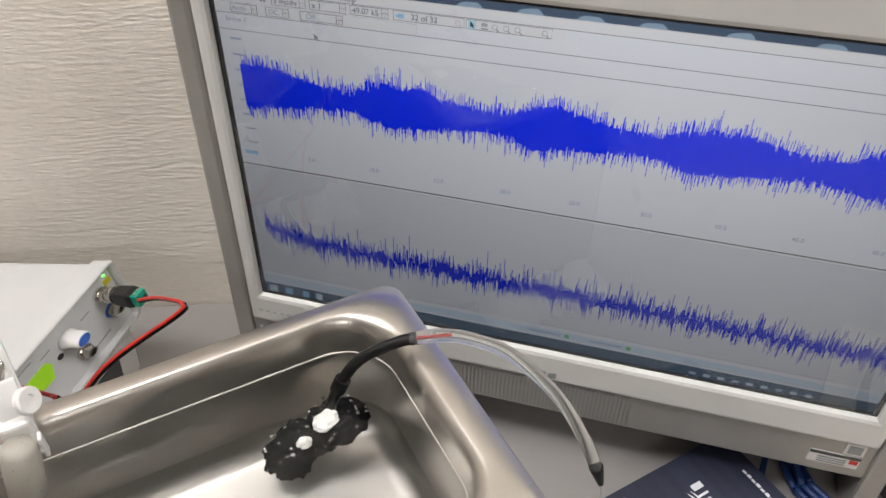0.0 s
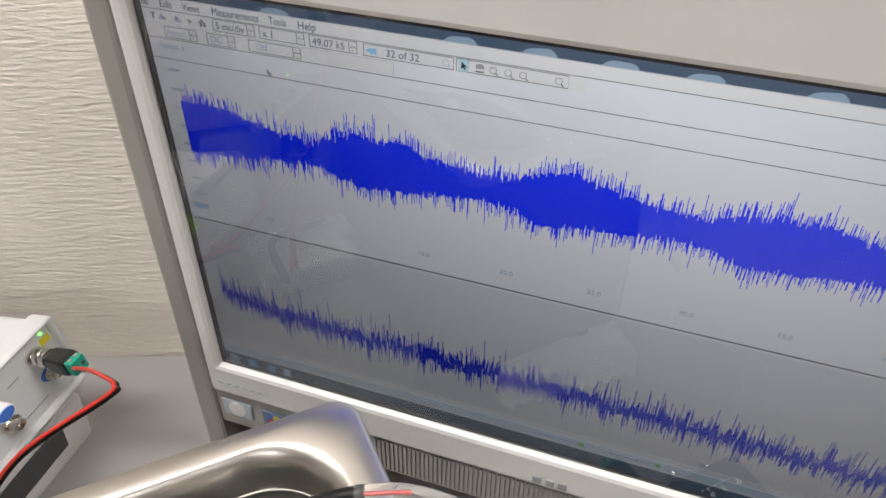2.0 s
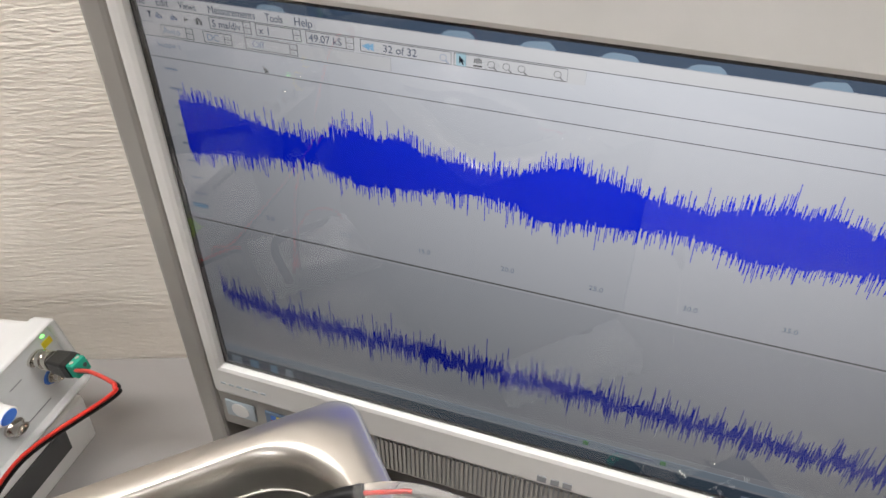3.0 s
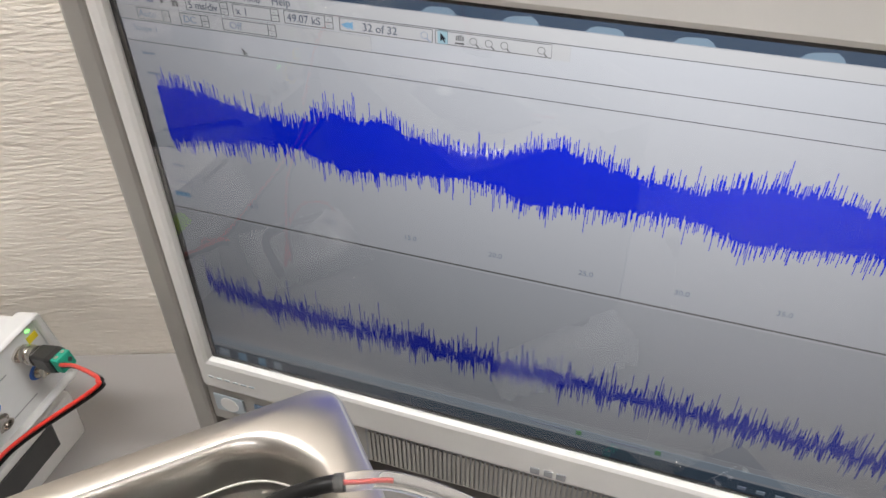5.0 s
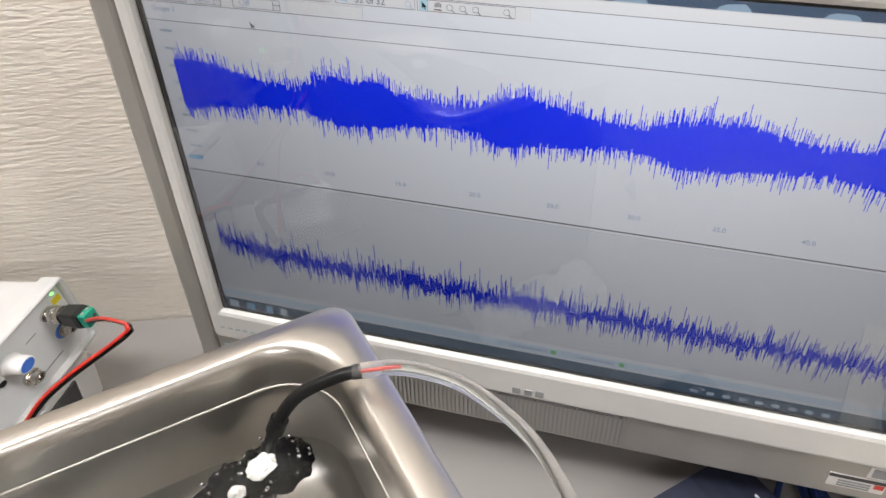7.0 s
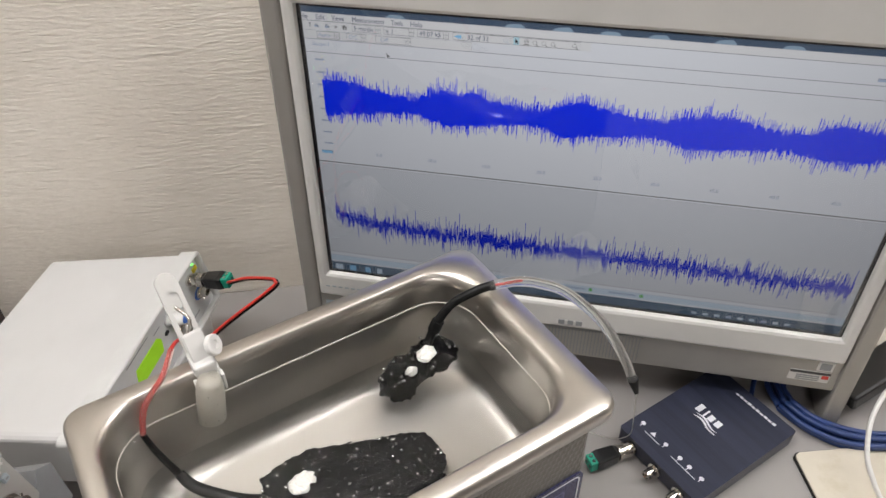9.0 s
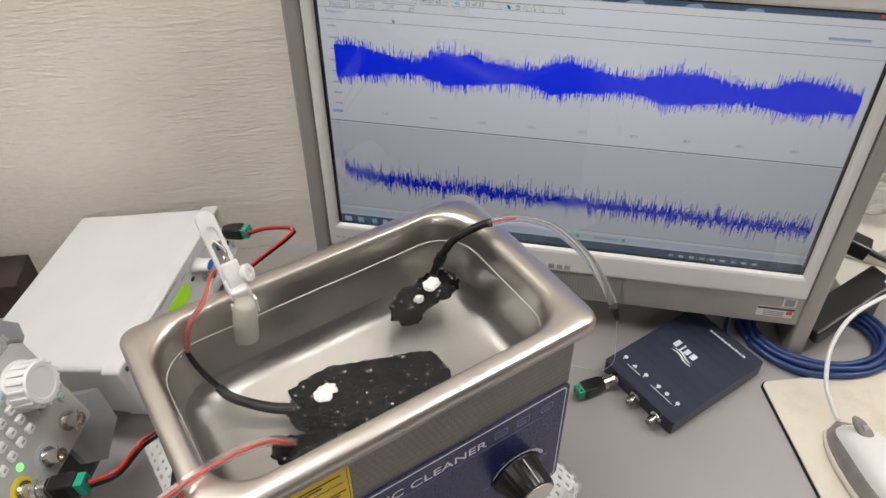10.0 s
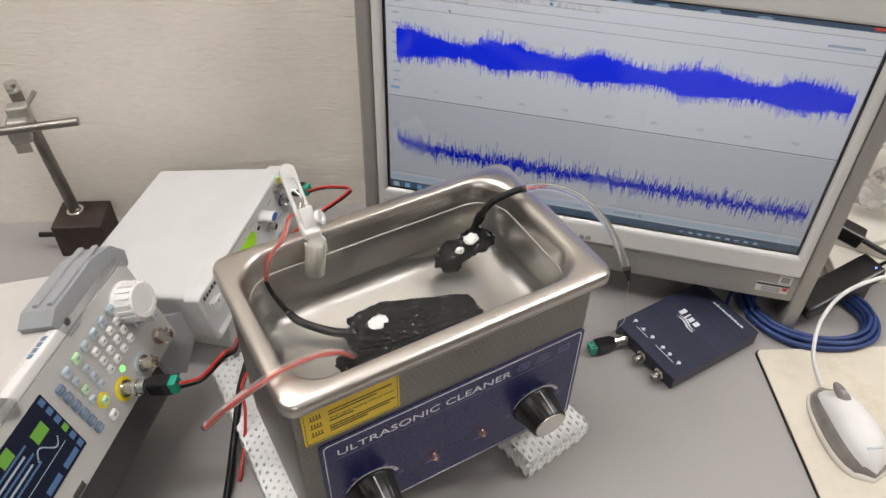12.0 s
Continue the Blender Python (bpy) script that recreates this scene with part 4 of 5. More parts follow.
def peg():
    """White plastic peg that pinches a milky tube on the rim."""
    clip = thing("plastic_clip", "white plastic clip holding a milky tube on the tank rim", "clip", CL)
    axis0, axis1 = Vector((0.0805, 0.158, 0.272)), Vector((0.0775, 0.188, 0.3215))
    q = (axis1 - axis0).to_track_quat("Z", "X").to_matrix().to_4x4()
    m = Matrix.Translation(axis0) @ q
    L = (axis1 - axis0).length
    bm = bmesh.new()
    o = rounded(-0.0062, 0.0062, 0.0, L, 0.0060, 8)
    i = rounded(-0.0036, 0.0036, 0.010, L - 0.012, 0.0034, 8)
    loft(bm, [[(a, -0.002, b) for a, b in i], [(a, -0.002, b) for a, b in o], [(a, 0.002, b) for a, b in o], [(a, 0.002, b) for a, b in i], [(a, -0.002, b) for a, b in i]])
    box(bm, -0.0038, 0.0038, -0.0006, 0.0006, 0.034, L - 0.011)
    bm.transform(m @ pose(0, 0, 0, 0, 0, 90))
    part("arm", bm, WHITE, clip)
    bm = bmesh.new()
    box(bm, -0.0060, 0.0060, -0.0110, -0.0080, -0.020, 0.020, bevel=0.0012)
    bm.transform(m @ pose(0, 0, 0, 0, 0, 90))
    part("arm", bm, WHITE, clip)
    part("spring", hose(bmesh.new(), [m @ Vector((0.0, -0.001, 0.036)), m @ Vector((0.003, 0.003, 0.026)), m @ Vector((0.001, -0.001, 0.016)), m @ Vector((-0.002, 0.002, 0.022))], 0.0011, 8), CHROME, clip, "bent steel spring", smooth=True)
    part("cam_ring", lathe(bmesh.new(), (0.087, 0.151, 0.2860), (0.75, -0.5, 0.42), [(0, 0.0060), (0.0006, 0.0066), (0.0034, 0.0066), (0.0040, 0.0058), (0.0038, 0.0030), (0.0024, 0.0026)], 24), WHITE, clip, smooth=False)
    bm = a_box(0.0735, 0.0870, 0.1440, 0.1620, 0.2695, 0.2790, bevel=0.002)
    part("jaw", bm, WHITE, clip)
    bm = a_box(0.0715, 0.0735, 0.1395, 0.1450, 0.2560, 0.2700, bevel=0.0006)
    box(bm, 0.0865, 0.0885, 0.1395, 0.1450, 0.2560, 0.2700, bevel=0.0006)
    part("jaw_tooth", bm, WHITE, clip)
    part("milky_tube", lathe(bmesh.new(), (0.0795, 0.1385, 0.2735), (-0.16, -0.10, -1), [(0, 0.0062), (0.004, 0.0074), (0.012, 0.0082), (0.0330, 0.0082), (0.0340, 0.0066)], 28), HAZE, clip, "milky silicone tube", smooth=True)


peg()


# ---- padding under the bath ----
def net_pad(x0, x1, y0, y1, h, turn, cx, cy, label):
    """Foam pad wrapped in a white net with slanted holes."""
    pad = thing("foam_pad", label, "foam pad", FLAT @ pose(cx, cy, 0, 0, 0, turn), "foam pads under the bath")
    bm = a_box(x0 + 0.002, x1 - 0.002, y0 + 0.002, y1 - 0.002, 0.0, h - 0.002, bevel=0.004)
    part("core", bm, FOAM, pad, "soft white core")
    bm = bmesh.new()

    def skin(origin, ax, ay, nrm, lx, ly):
        w, d = 0.0062, 0.0090
        for j in range(int(ly / d)):
            for i in range(int(lx / w)):
                a0, b0 = i * w, j * d + (d / 2 if i % 2 else 0)
                if b0 + d > ly + 0.004:
                    continue
                outer = [(a0, b0), (a0 + w, b0 + 0.0012), (a0 + w, b0 + d + 0.0012), (a0, b0 + d)]
                inner = [(a0 + w * 0.32, b0 + d * 0.22), (a0 + w * 0.68, b0 + d * 0.36), (a0 + w * 0.68, b0 + d * 0.82), (a0 + w * 0.32, b0 + d * 0.68)]
                O = [bm.verts.new(origin + ax * a + ay * b + nrm * 0.0012) for a, b in outer]
                I = [bm.verts.new(origin + ax * a + ay * b + nrm * 0.0008) for a, b in inner]
                K = [bm.verts.new(origin + ax * a + ay * b - nrm * 0.0045) for a, b in inner]
                for k in range(4):
                    n = (k + 1) % 4
                    bm.faces.new((O[k], O[n], I[n], I[k]))
                    bm.faces.new((I[k], I[n], K[n], K[k]))
    X, Y, Z3 = Vector((1, 0, 0)), Vector((0, 1, 0)), Vector((0, 0, 1))
    skin(Vector((x0, y0, h)), X, Y, Z3, x1 - x0, y1 - y0)
    skin(Vector((x0, y0, 0.001)), X, Z3, -Y, x1 - x0, h)
    skin(Vector((x0, y0, 0.001)), Y, Z3, -X, y1 - y0, h)
    skin(Vector((x1, y0, 0.001)), Y, Z3, X, y1 - y0, h)
    tagged(part("net_skin", bm, FOAM, pad, "white foam net with slanted holes"), kind="stuff")


net_pad(-0.039, 0.039, -0.062, 0.062, 0.0265, 8, 0.2400, 0.0560, "white foam net pad folded under the bath")
net_pad(-0.036, 0.036, -0.125, 0.125, 0.0210, 0, 0.020, 0.125, "long white foam net pad under the bath")


# ---- screw-terminal plugs and sockets shared by the instruments ----
def bnc(parent, p, axis, length=0.013, r=0.0048, label="nickel bayonet socket"):
    d = Vector(axis).normalized()
    sock = part("bnc_socket", lathe(bmesh.new(), p, axis, [(0, r * 1.45), (0.0025, r * 1.45), (0.0026, r), (length, r), (length, r * 0.72), (length - 0.004, r * 0.70)], 22), CHROME, parent, label)
    side = d.orthogonal().normalized()
    q = Vector(p) + d * (length * 0.72)
    part("lug", rod(bmesh.new(), q - side * r * 1.35, q + side * r * 1.35, 0.0010, None, 8), CHROME, sock)
    part("pin", rod(bmesh.new(), Vector(p) + d * 0.004, Vector(p) + d * (length - 0.002), 0.0009, None, 8), COPPER, sock)
    return sock


def adapter_plug(name, label, p, axis, up=(0, 0, 1), scale=1.0):
    """Bayonet coupling, black tapered shell and green screw terminal, along axis."""
    d = Vector(axis).normalized()
    x = d.cross(Vector(up)).normalized()
    z = x.cross(d)
    m = Matrix((x, d, z)).transposed().to_4x4()
    m.translation = Vector(p)
    plug = thing(name, label, "plug", m, "terminal plugs")
    s = scale
    part("coupling", lathe(bmesh.new(), (0, 0, 0), (0, 1, 0), [(0, 0.0062 * s), (0.001 * s, 0.0070 * s), (0.005 * s, 0.0070 * s), (0.0055 * s, 0.0060 * s), (0.010 * s, 0.0060 * s), (0.0105 * s, 0.0072 * s), (0.0125 * s, 0.0072 * s), (0.013 * s, 0.005 * s)], 24), CHROME, plug, "nickel bayonet coupling")
    at = lambda y, w, h: [(a, y, b) for a, b in rounded(-w, w, -h, h, min(w, h) * 0.3, 4)]
    bm = loft(bmesh.new(), [at(0.0125 * s, 0.0050 * s, 0.0050 * s), at(0.0150 * s, 0.0066 * s, 0.0060 * s), at(0.030 * s, 0.0075 * s, 0.0066 * s), at(0.0345 * s, 0.0070 * s, 0.0060 * s)], True, True)
    part("shell", bm, BLACK, plug, "black plastic shell")
    bm = a_box(-0.0058 * s, 0.0058 * s, 0.0340 * s, 0.0410 * s, -0.0055 * s, 0.0055 * s, bevel=0.0006)
    block = part("terminal_block", bm, GREEN, plug, "green screw terminal")
    for sx in (-1, 1):
        part("terminal_hole", rod(bmesh.new(), (sx * 0.0027 * s, 0.0408 * s, 0), (sx * 0.0027 * s, 0.0414 * s, 0), 0.0016 * s, None, 10), DARKGREY, block)
        part("screw", rod(bmesh.new(), (sx * 0.0027 * s, 0.0375 * s, 0.0054 * s), (sx * 0.0027 * s, 0.0375 * s, 0.0060 * s), 0.0016 * s, None, 10), CHROME, block)
    return plug


# ---- the white amplifier ----
AM = pose(-0.1863, 0.2723, 0.0985, 0, 0, 91.2) @ pose(0, 0, 0, -11.6, 0, 0) @ Matrix.Diagonal((1.06, 0.946, 0.65, 1)) @ pose(0, 0, -0.115)
amp = thing("amplifier", "white metal amplifier with grey front panel, tilted up on a stand", "amplifier", AM)
# in its own frame: x along the front (to the wall), y into the case, z up
part("case", a_box(-0.1000, 0.0960, 0.004, 0.165, 0.0725, 0.1590, bevel=0.006, seg=3), AMPCASE, amp, "white painted metal case")
part("front_frame", frame_xz(bmesh.new(), -0.1040, 0.1000, 0.0700, 0.1600, -0.0985, 0.0945, 0.0760, 0.1545, 0.012, -0.0060, 0.006, 0.003, 0.0030), FRAMEGREY, amp, "moulded pale grey front frame")
face = part("front_panel", a_box(-0.0990, 0.0950, 0.0000, 0.0038, 0.0755, 0.1550), AMPFACE, amp, "blue-grey front panel")
LEVEL = AM.inverted() @ pose(-0.1863, 0.2723, 0, 0, 0, 91.2)
part("stand", a_box(-0.0650, 0.1010, 0.008, 0.110, 0.0, 0.0500, bevel=0.003), WHITE, amp, "white stand", m=LEVEL)
part("stand_recess", a_box(0.0000, 0.0760, 0.0062, 0.0100, 0.0180, 0.0430, bevel=0.001), DARKGREY, amp, "dark recess", m=LEVEL)
for fx in (-0.09, 0.085):
    part("rear_foot", rod(bmesh.new(), (fx, 0.150, 0.0), (fx, 0.150, 0.0455), 0.007, None, 14), RUBBER, amp, m=LEVEL)
bnc(face, (0.0770, 0.0, 0.1350), (0, -1, 0))
bnc(face, (0.0810, 0.0, 0.1055), (0, -1, 0), 0.009)
part("colour_ring", lathe(bmesh.new(), (0.0810, 0.0, 0.1055), (0, -1, 0), [(0, 0.0088), (0.0004, 0.0086)], 24), BLUECAP, face)
bnc(face, (0.0405, 0.0, 0.0990), (0, -1, 0), 0.010)
part("green_lamp", lathe(bmesh.new(), (0.0885, 0.0, 0.1475), (0, -1, 0), [(0, 0.0016), (0.0014, 0.0014), (0.0020, 0.0008)], 12), LEDGREEN, face, "lit green power lamp")
part("yellow_mark", a_box(0.0850, 0.0930, -0.0006, 0.0004, 0.1345, 0.1420, bevel=0.0002), AMBER, face)
knob = part("level_knob", lathe(bmesh.new(), (0.0350, 0.0, 0.1290), (0, -1, 0), [(0, 0.0088), (0.003, 0.0086), (0.0035, 0.0076), (0.0170, 0.0072), (0.0178, 0.0064)], 28), WHITE, face, "white turning knob", smooth=True)
part("knob_cap", lathe(bmesh.new(), (0.0350, -0.0176, 0.1290), (0, -1, 0), [(0, 0.0062), (0.0006, 0.0058)], 24), BLUECAP, knob, "blue cap")
part("small_jack", lathe(bmesh.new(), (0.0235, 0.0, 0.1190), (0, -1, 0), [(0, 0.0030), (0.0010, 0.0028), (0.0012, 0.0012)], 14), BLACK, face)
rocker = part("rocker_switch", a_box(-0.0890, -0.0710, -0.0018, 0.0010, 0.1035, 0.1265, bevel=0.001), WHITE, face, "white rocker switch")
part("rocker", a_box(-0.0870, -0.0730, -0.0050, -0.0010, 0.1060, 0.1245, bevel=0.0015), WHITE, rocker)
part("rocker_mark", a_box(-0.0805, -0.0795, -0.0054, -0.0049, 0.1175, 0.1220), DARKGREY, rocker)
for i in range(7):
    part("name_bar", a_box(-0.0925 + i * 0.0052, -0.0890 + i * 0.0052, -0.0005, 0.0003, 0.1370, 0.1435 - 0.001 * (i % 3)), DARKGREY, face)
for x0, x1, z in ((-0.030, 0.004, 0.1440), (-0.050, -0.030, 0.0900), (0.052, 0.062, 0.1290), (0.010, 0.020, 0.1360), (0.050, 0.070, 0.0870)):
    part("print_bar", a_box(x0, x1, -0.0004, 0.0003, z, z + 0.0010), GREY, face)
bm = bmesh.new()
o = [(-0.0300, 0.1070), (0.0110, 0.1070), (0.0150, 0.1230), (0.0110, 0.1295), (-0.0230, 0.1295)]
loft(bm, [[(x, 0.0004, z) for x, z in o], [(x, -0.0008, z) for x, z in o]], True, True)
part("sticky_note", bm, LIME, face, "bright lime sticky label")
adapter_plug("terminal_plug", "black terminal plug with green screw block on the amplifier", AM @ Vector((0.0770, -0.006, 0.1350)), AM.to_3x3() @ Vector((-0.08, -1.0, 0.03)), (0, 0, 1), 0.95)


# ---- the signal generator ----
GM = pose(-0.1849, -0.0046, 0.1462, -19.5, 2.24, 94.4) @ Matrix.Diagonal((0.982, 1, 0.961, 1))
gen = thing("signal_generator", "pale grey function generator with keypad and lit display, tilted up", "signal generator", GM)
part("case", a_box(-0.1150, 0.1140, 0.010, 0.225, -0.0180, 0.0825, bevel=0.003), CASEGREY, gen, "beige-grey metal case")
# shade under the raised case is put into this box's dark grey
part("underside", a_box(-0.1230, 0.1270, 0.012, 0.220, -0.0640, -0.0185, bevel=0.006), DARKGREY, gen, "underside coloured dark grey for the shade below the panel")
gp = part("front_panel", plate_xz(bmesh.new(), -0.1290, 0.1330, -0.0205, 0.0720, 0.0100, 0.0, 0.004), PANELGREY, gen, "pale grey moulded front panel")
part("top_lip", a_box(-0.1290, 0.1290, 0.0, 0.0098, 0.0722, 0.0830, bevel=0.002), WHITE, gen)
for x0, x1 in ((0.0400, 0.1380), (-0.1400, -0.0240)):
    bm = bmesh.new()
    prof = [(x0, 0.0880), (x0 + 0.006, 0.0690), (x0 + 0.020, 0.0680), (x0 + 0.030, 0.0740), (x1 - 0.016, 0.0740), (x1 - 0.004, 0.0640), (x1, 0.0660), (x1 + 0.004, 0.0760), (x1 - 0.006, 0.0900), (x1 - 0.028, 0.0960), (x0 + 0.012, 0.0950)]
    loft(bm, [[(x, y, z) for x, z in prof] for y in (0.034, 0.033, 0.002, 0.0)], True, True)
    bump = part("corner_bumper", bm, GREY, gen, "grey rubber corner bumper")
    for k in range(2):
        part("bumper_rib", a_box(x0 + 0.016, x1 - 0.012, 0.004 + k * 0.015, 0.010 + k * 0.015, 0.0945, 0.0975, bevel=0.001), GREY, bump)
    part("bumper_screw", rod(bmesh.new(), (x0 + 0.012, 0.0004, 0.0800), (x0 + 0.012, -0.0010, 0.0800), 0.0032, None, 14), CHROME, bump)
bm = bmesh.new()
prof = [(0.104, -0.0215), (0.136, -0.0215), (0.146, -0.010), (0.158, -0.018), (0.152, -0.050), (0.120, -0.062), (0.104, -0.045)]
loft(bm, [[(x, y, z) for x, z in prof] for y in (0.060, 0.006)], True, True)
part("corner_bumper", bm, GREY, gen, "grey rubber corner bumper")
for sx in (-0.100, -0.020):
    part("tilt_leg", rod(bmesh.new(), (sx, 0.120, -0.0630), (sx, 0.0900, -0.1320), 0.0055, 0.0045, 12), DARKGREY, gen)
part("rear_foot", a_box(-0.11, 0.11, 0.200, 0.220, -0.0850, -0.0640, bevel=0.004), DARKGREY, gen)
key_shape = a_box(-0.0036, 0.0036, -0.0034, 0.0002, -0.0034, 0.0034, bevel=0.0012, seg=1)
KEY = finish("key", key_shape, WHITE)
CAPS = {}
for mat in (WHITE, PALEKEY, GREENKEY, BLUEKEY, PANELGREY):
    me = KEY.copy()
    me.materials.clear()
    me.materials.append(mat)
    CAPS[mat.name] = me


def key(x, z, mat, s=1.0):
    ob = new("key", CAPS[mat.name])
    ob.matrix_basis = pose(x, 0, z) @ Matrix.Diagonal((s, 1, s, 1))
    ob.parent = gp
    part("key_mark", a_box(-0.0016, 0.0016, -0.0037, -0.0033, -0.0007, 0.0007), GREY, ob)
    return ob


for i in range(4):
    for j in range(3):
        key(0.0880 - i * 0.0117, 0.0430 - j * 0.0108, WHITE)
for i, x in enumerate((0.0898, 0.0760, 0.0626, 0.0491, 0.0361, 0.0221)):
    key(x, 0.0543, GREENKEY if i == 4 else PALEKEY, 1.25)
for i, (x, z) in enumerate(((0.0369, 0.0412), (0.0375, 0.0318), (0.0382, 0.0213), (0.0228, 0.0427), (0.0240, 0.0311), (0.0232, 0.0201), (0.0306, 0.0096), (0.1232, 0.0124), (0.1030, 0.0243), (0.1180, 0.0290))):
    key(x, z, GREENKEY if i in (4, 6) else PALEKEY, 1.0 if i < 7 else 0.85)
for i in range(6):
    key(0.0085 + 0.0005 * i, 0.0500 - i * 0.0100, BLUEKEY, 1.15)
key(0.0279, -0.0057, WHITE, 1.2)
part("power_lamp", lathe(bmesh.new(), (0.0632, 0.0, 0.0105), (0, -1, 0), [(0, 0.0030), (0.0010, 0.0026)], 14), LEDGREEN, gp, "small lit green lamp")
for x, zc, ring in ((0.1130, -0.0034, None), (0.0819, -0.0048, PALEKEY), (0.0520, -0.0022, AMBER)):
    if ring:
        part("colour_ring", lathe(bmesh.new(), (x, 0.0, zc), (0, -1, 0), [(0, 0.0108), (0.0004, 0.0106)], 24), ring, gp)
    bnc(gp, (x, 0.0, zc), (0, -1, 0), 0.014, 0.0052)
part("lamp_ring", lathe(bmesh.new(), (0.0306, 0.0, 0.0096), (0, -1, 0), [(0, 0.0068), (0.0004, 0.0066)], 20), AMBER, gp)
wheel_profile = [(0, 0.0190), (0.002, 0.0192), (0.003, 0.0172), (0.018, 0.0160), (0.0195, 0.0150), (0.0195, 0.0118), (0.0188, 0.0110)]
dial = part("rotary_knob", lathe(bmesh.new(), (0.1080, 0.0, 0.0450), (0, -1, 0), wheel_profile, 40), WHITE, gp, "large white turning knob")
for i in range(18):
    a = 2 * math.pi * i / 18
    part("grip_rib", a_box(-0.0008, 0.0008, -0.0180, -0.0035, 0.0155, 0.0178), WHITE, dial, m=pose(0.1080, 0, 0.0450, 0, 360 * i / 18, 0))
gs = part("display", plate_xz(bmesh.new(), -0.1150, -0.0050, 0.0020, 0.0625, 0.0004, -0.0008, 0.001), GENSCREEN, gp, "dark lit display")
bm = a_box(-0.0330, -0.0190, -0.0012, -0.0007, 0.0385, 0.0490)
part("screen_block", bm, GEN_LIME, gs)
part("screen_block", a_box(-0.0620, -0.0500, -0.0012, -0.0007, 0.0500, 0.0600), GEN_LIME, gs)
for i in range(6):
    part("screen_tab", a_box(-0.0115, -0.0065, -0.0012, -0.0007, 0.0540 - i * 0.0098, 0.0600 - i * 0.0098), GEN_LIME if i == 3 else GEN_BLUE, gs)
for i in range(5):
    part("screen_line", a_box(-0.1000, -0.0400 - 0.006 * (i % 2), -0.0012, -0.0007, 0.0470 - i * 0.0048, 0.0486 - i * 0.0048), GEN_WHITE if i % 2 else GEN_BLUE, gs)
part("screen_rule", a_box(-0.1120, -0.0160, -0.0012, -0.0007, 0.0205, 0.0209), GEN_WHITE, gs)
bm = bmesh.new()
for i in range(24):
    x = -0.0420 + i * 0.0010
    z = 0.0300 + 0.0060 * math.sin(i / 24 * 2 * math.pi)
    box(bm, x, x + 0.0010, -0.0012, -0.0007, z, z + 0.0010)
part("screen_wave", bm, GEN_WHITE, gs)
for i in range(4):
    part("screen_tab", a_box(-0.1000 + i * 0.0230, -0.0830 + i * 0.0230, -0.0012, -0.0007, 0.0050, 0.0100), GEN_BLUE, gs)
part("usb_slot", a_box(-0.0430, -0.0290, -0.0010, 0.0004, -0.0190, -0.0130), CHROME, gp)
part("usb_tongue", a_box(-0.0420, -0.0300, -0.0013, 0.0000, -0.0165, -0.0140), DARKGREY, gp)
for i in range(4):
    part("case_print", a_box(0.0120 + i * 0.006, 0.0165 + i * 0.006, 0.0040, 0.0085, 0.0829, 0.0834), BLUEKEY, gen)
GV = lambda x, y, z: GM @ Vector((x, y, z))
adapter_plug("terminal_plug", "black terminal plug with green screw block on the generator", GV(0.0520, -0.010, -0.0022), GM.to_3x3() @ Vector((0.10, -1.0, -0.12)), (0, 1, 0), 0.98)
genlead = thing("generator_lead", "red and black wire pair from the generator to the bath", "cable", pose(0, 0, 0))
end = GV(0.0562, -0.0500, -0.0070)
GL = [end, end + Vector((0.012, 0.014, -0.004)), Vector((-0.112, 0.082, 0.168)), Vector((-0.121, 0.110, 0.140)), Vector((-0.138, 0.150, 0.105)), Vector((-0.130, 0.185, 0.060)), Vector((-0.112, 0.215, 0.050))]
part("red_wire", hose(bmesh.new(), GL, 0.0014, 10), RED, genlead, "red insulated wire", smooth=True)
part("black_wire", hose(bmesh.new(), [p + Vector((0.0012, -0.0012, -0.0028)) for p in GL], 0.0014, 10), RUBBER, genlead, "black insulated wire", smooth=True)
mains = thing("mains_cable", "thick black mains cable beside the bath on the desk", "cable", pose(0, 0, 0))
part("cable", hose(bmesh.new(), [(-0.110, 0.235, 0.050), (-0.146, 0.196, 0.052), (-0.150, 0.150, 0.035), (-0.138, 0.100, 0.018), (-0.118, 0.030, 0.0040), (-0.096, -0.060, 0.0038), (-0.070, -0.200, 0.0038)], 0.0037, 14), RUBBER, mains, smooth=True)
thinred = thing("red_lead", "thin red wire beside the black cable", "cable", pose(0, 0, 0))
part("wire", hose(bmesh.new(), [(-0.112, 0.222, 0.050), (-0.136, 0.172, 0.050), (-0.140, 0.135, 0.052), (-0.128, 0.110, 0.040), (-0.125, 0.090, 0.012), (-0.118, 0.060, 0.0020)], 0.0016, 8), RED, thinred, smooth=True)


# ---- the oscilloscope box ----
SM = pose(0.2867, 0.3459, 0, 0, 0, -45.4) @ Matrix.Diagonal((0.972, 0.914, 1, 1))
scope = thing("oscilloscope_box", "navy blue USB oscilloscope box lying on the desk", "oscilloscope", SM)
part("case", a_box(-0.0462, 0.0462, -0.0680, 0.0685, 0.0020, 0.0185, bevel=0.0015), SCOPEBOX, scope, "navy painted case")
lid = part("lid", plate_xz(bmesh.new(), -0.0468, 0.0468, -0.0690, 0.0690, 0.0, 0.0025, 0.003), SCOPELID, scope, "brushed navy lid", m=pose(0, 0, 0.0186, 90, 0, 0))
for fx in (-0.036, 0.036):
    for fy in (-0.054, 0.054):
        part("rubber_foot", rod(bmesh.new(), (fx, fy, 0.0), (fx, fy, 0.0022), 0.006, None, 14), RUBBER, scope)
for x in (-0.0290, 0.0000, 0.0280):
    bnc(scope, (x, -0.0678, 0.0105), (0, -1, 0), 0.0130, 0.0046)
ZT = 0.0213
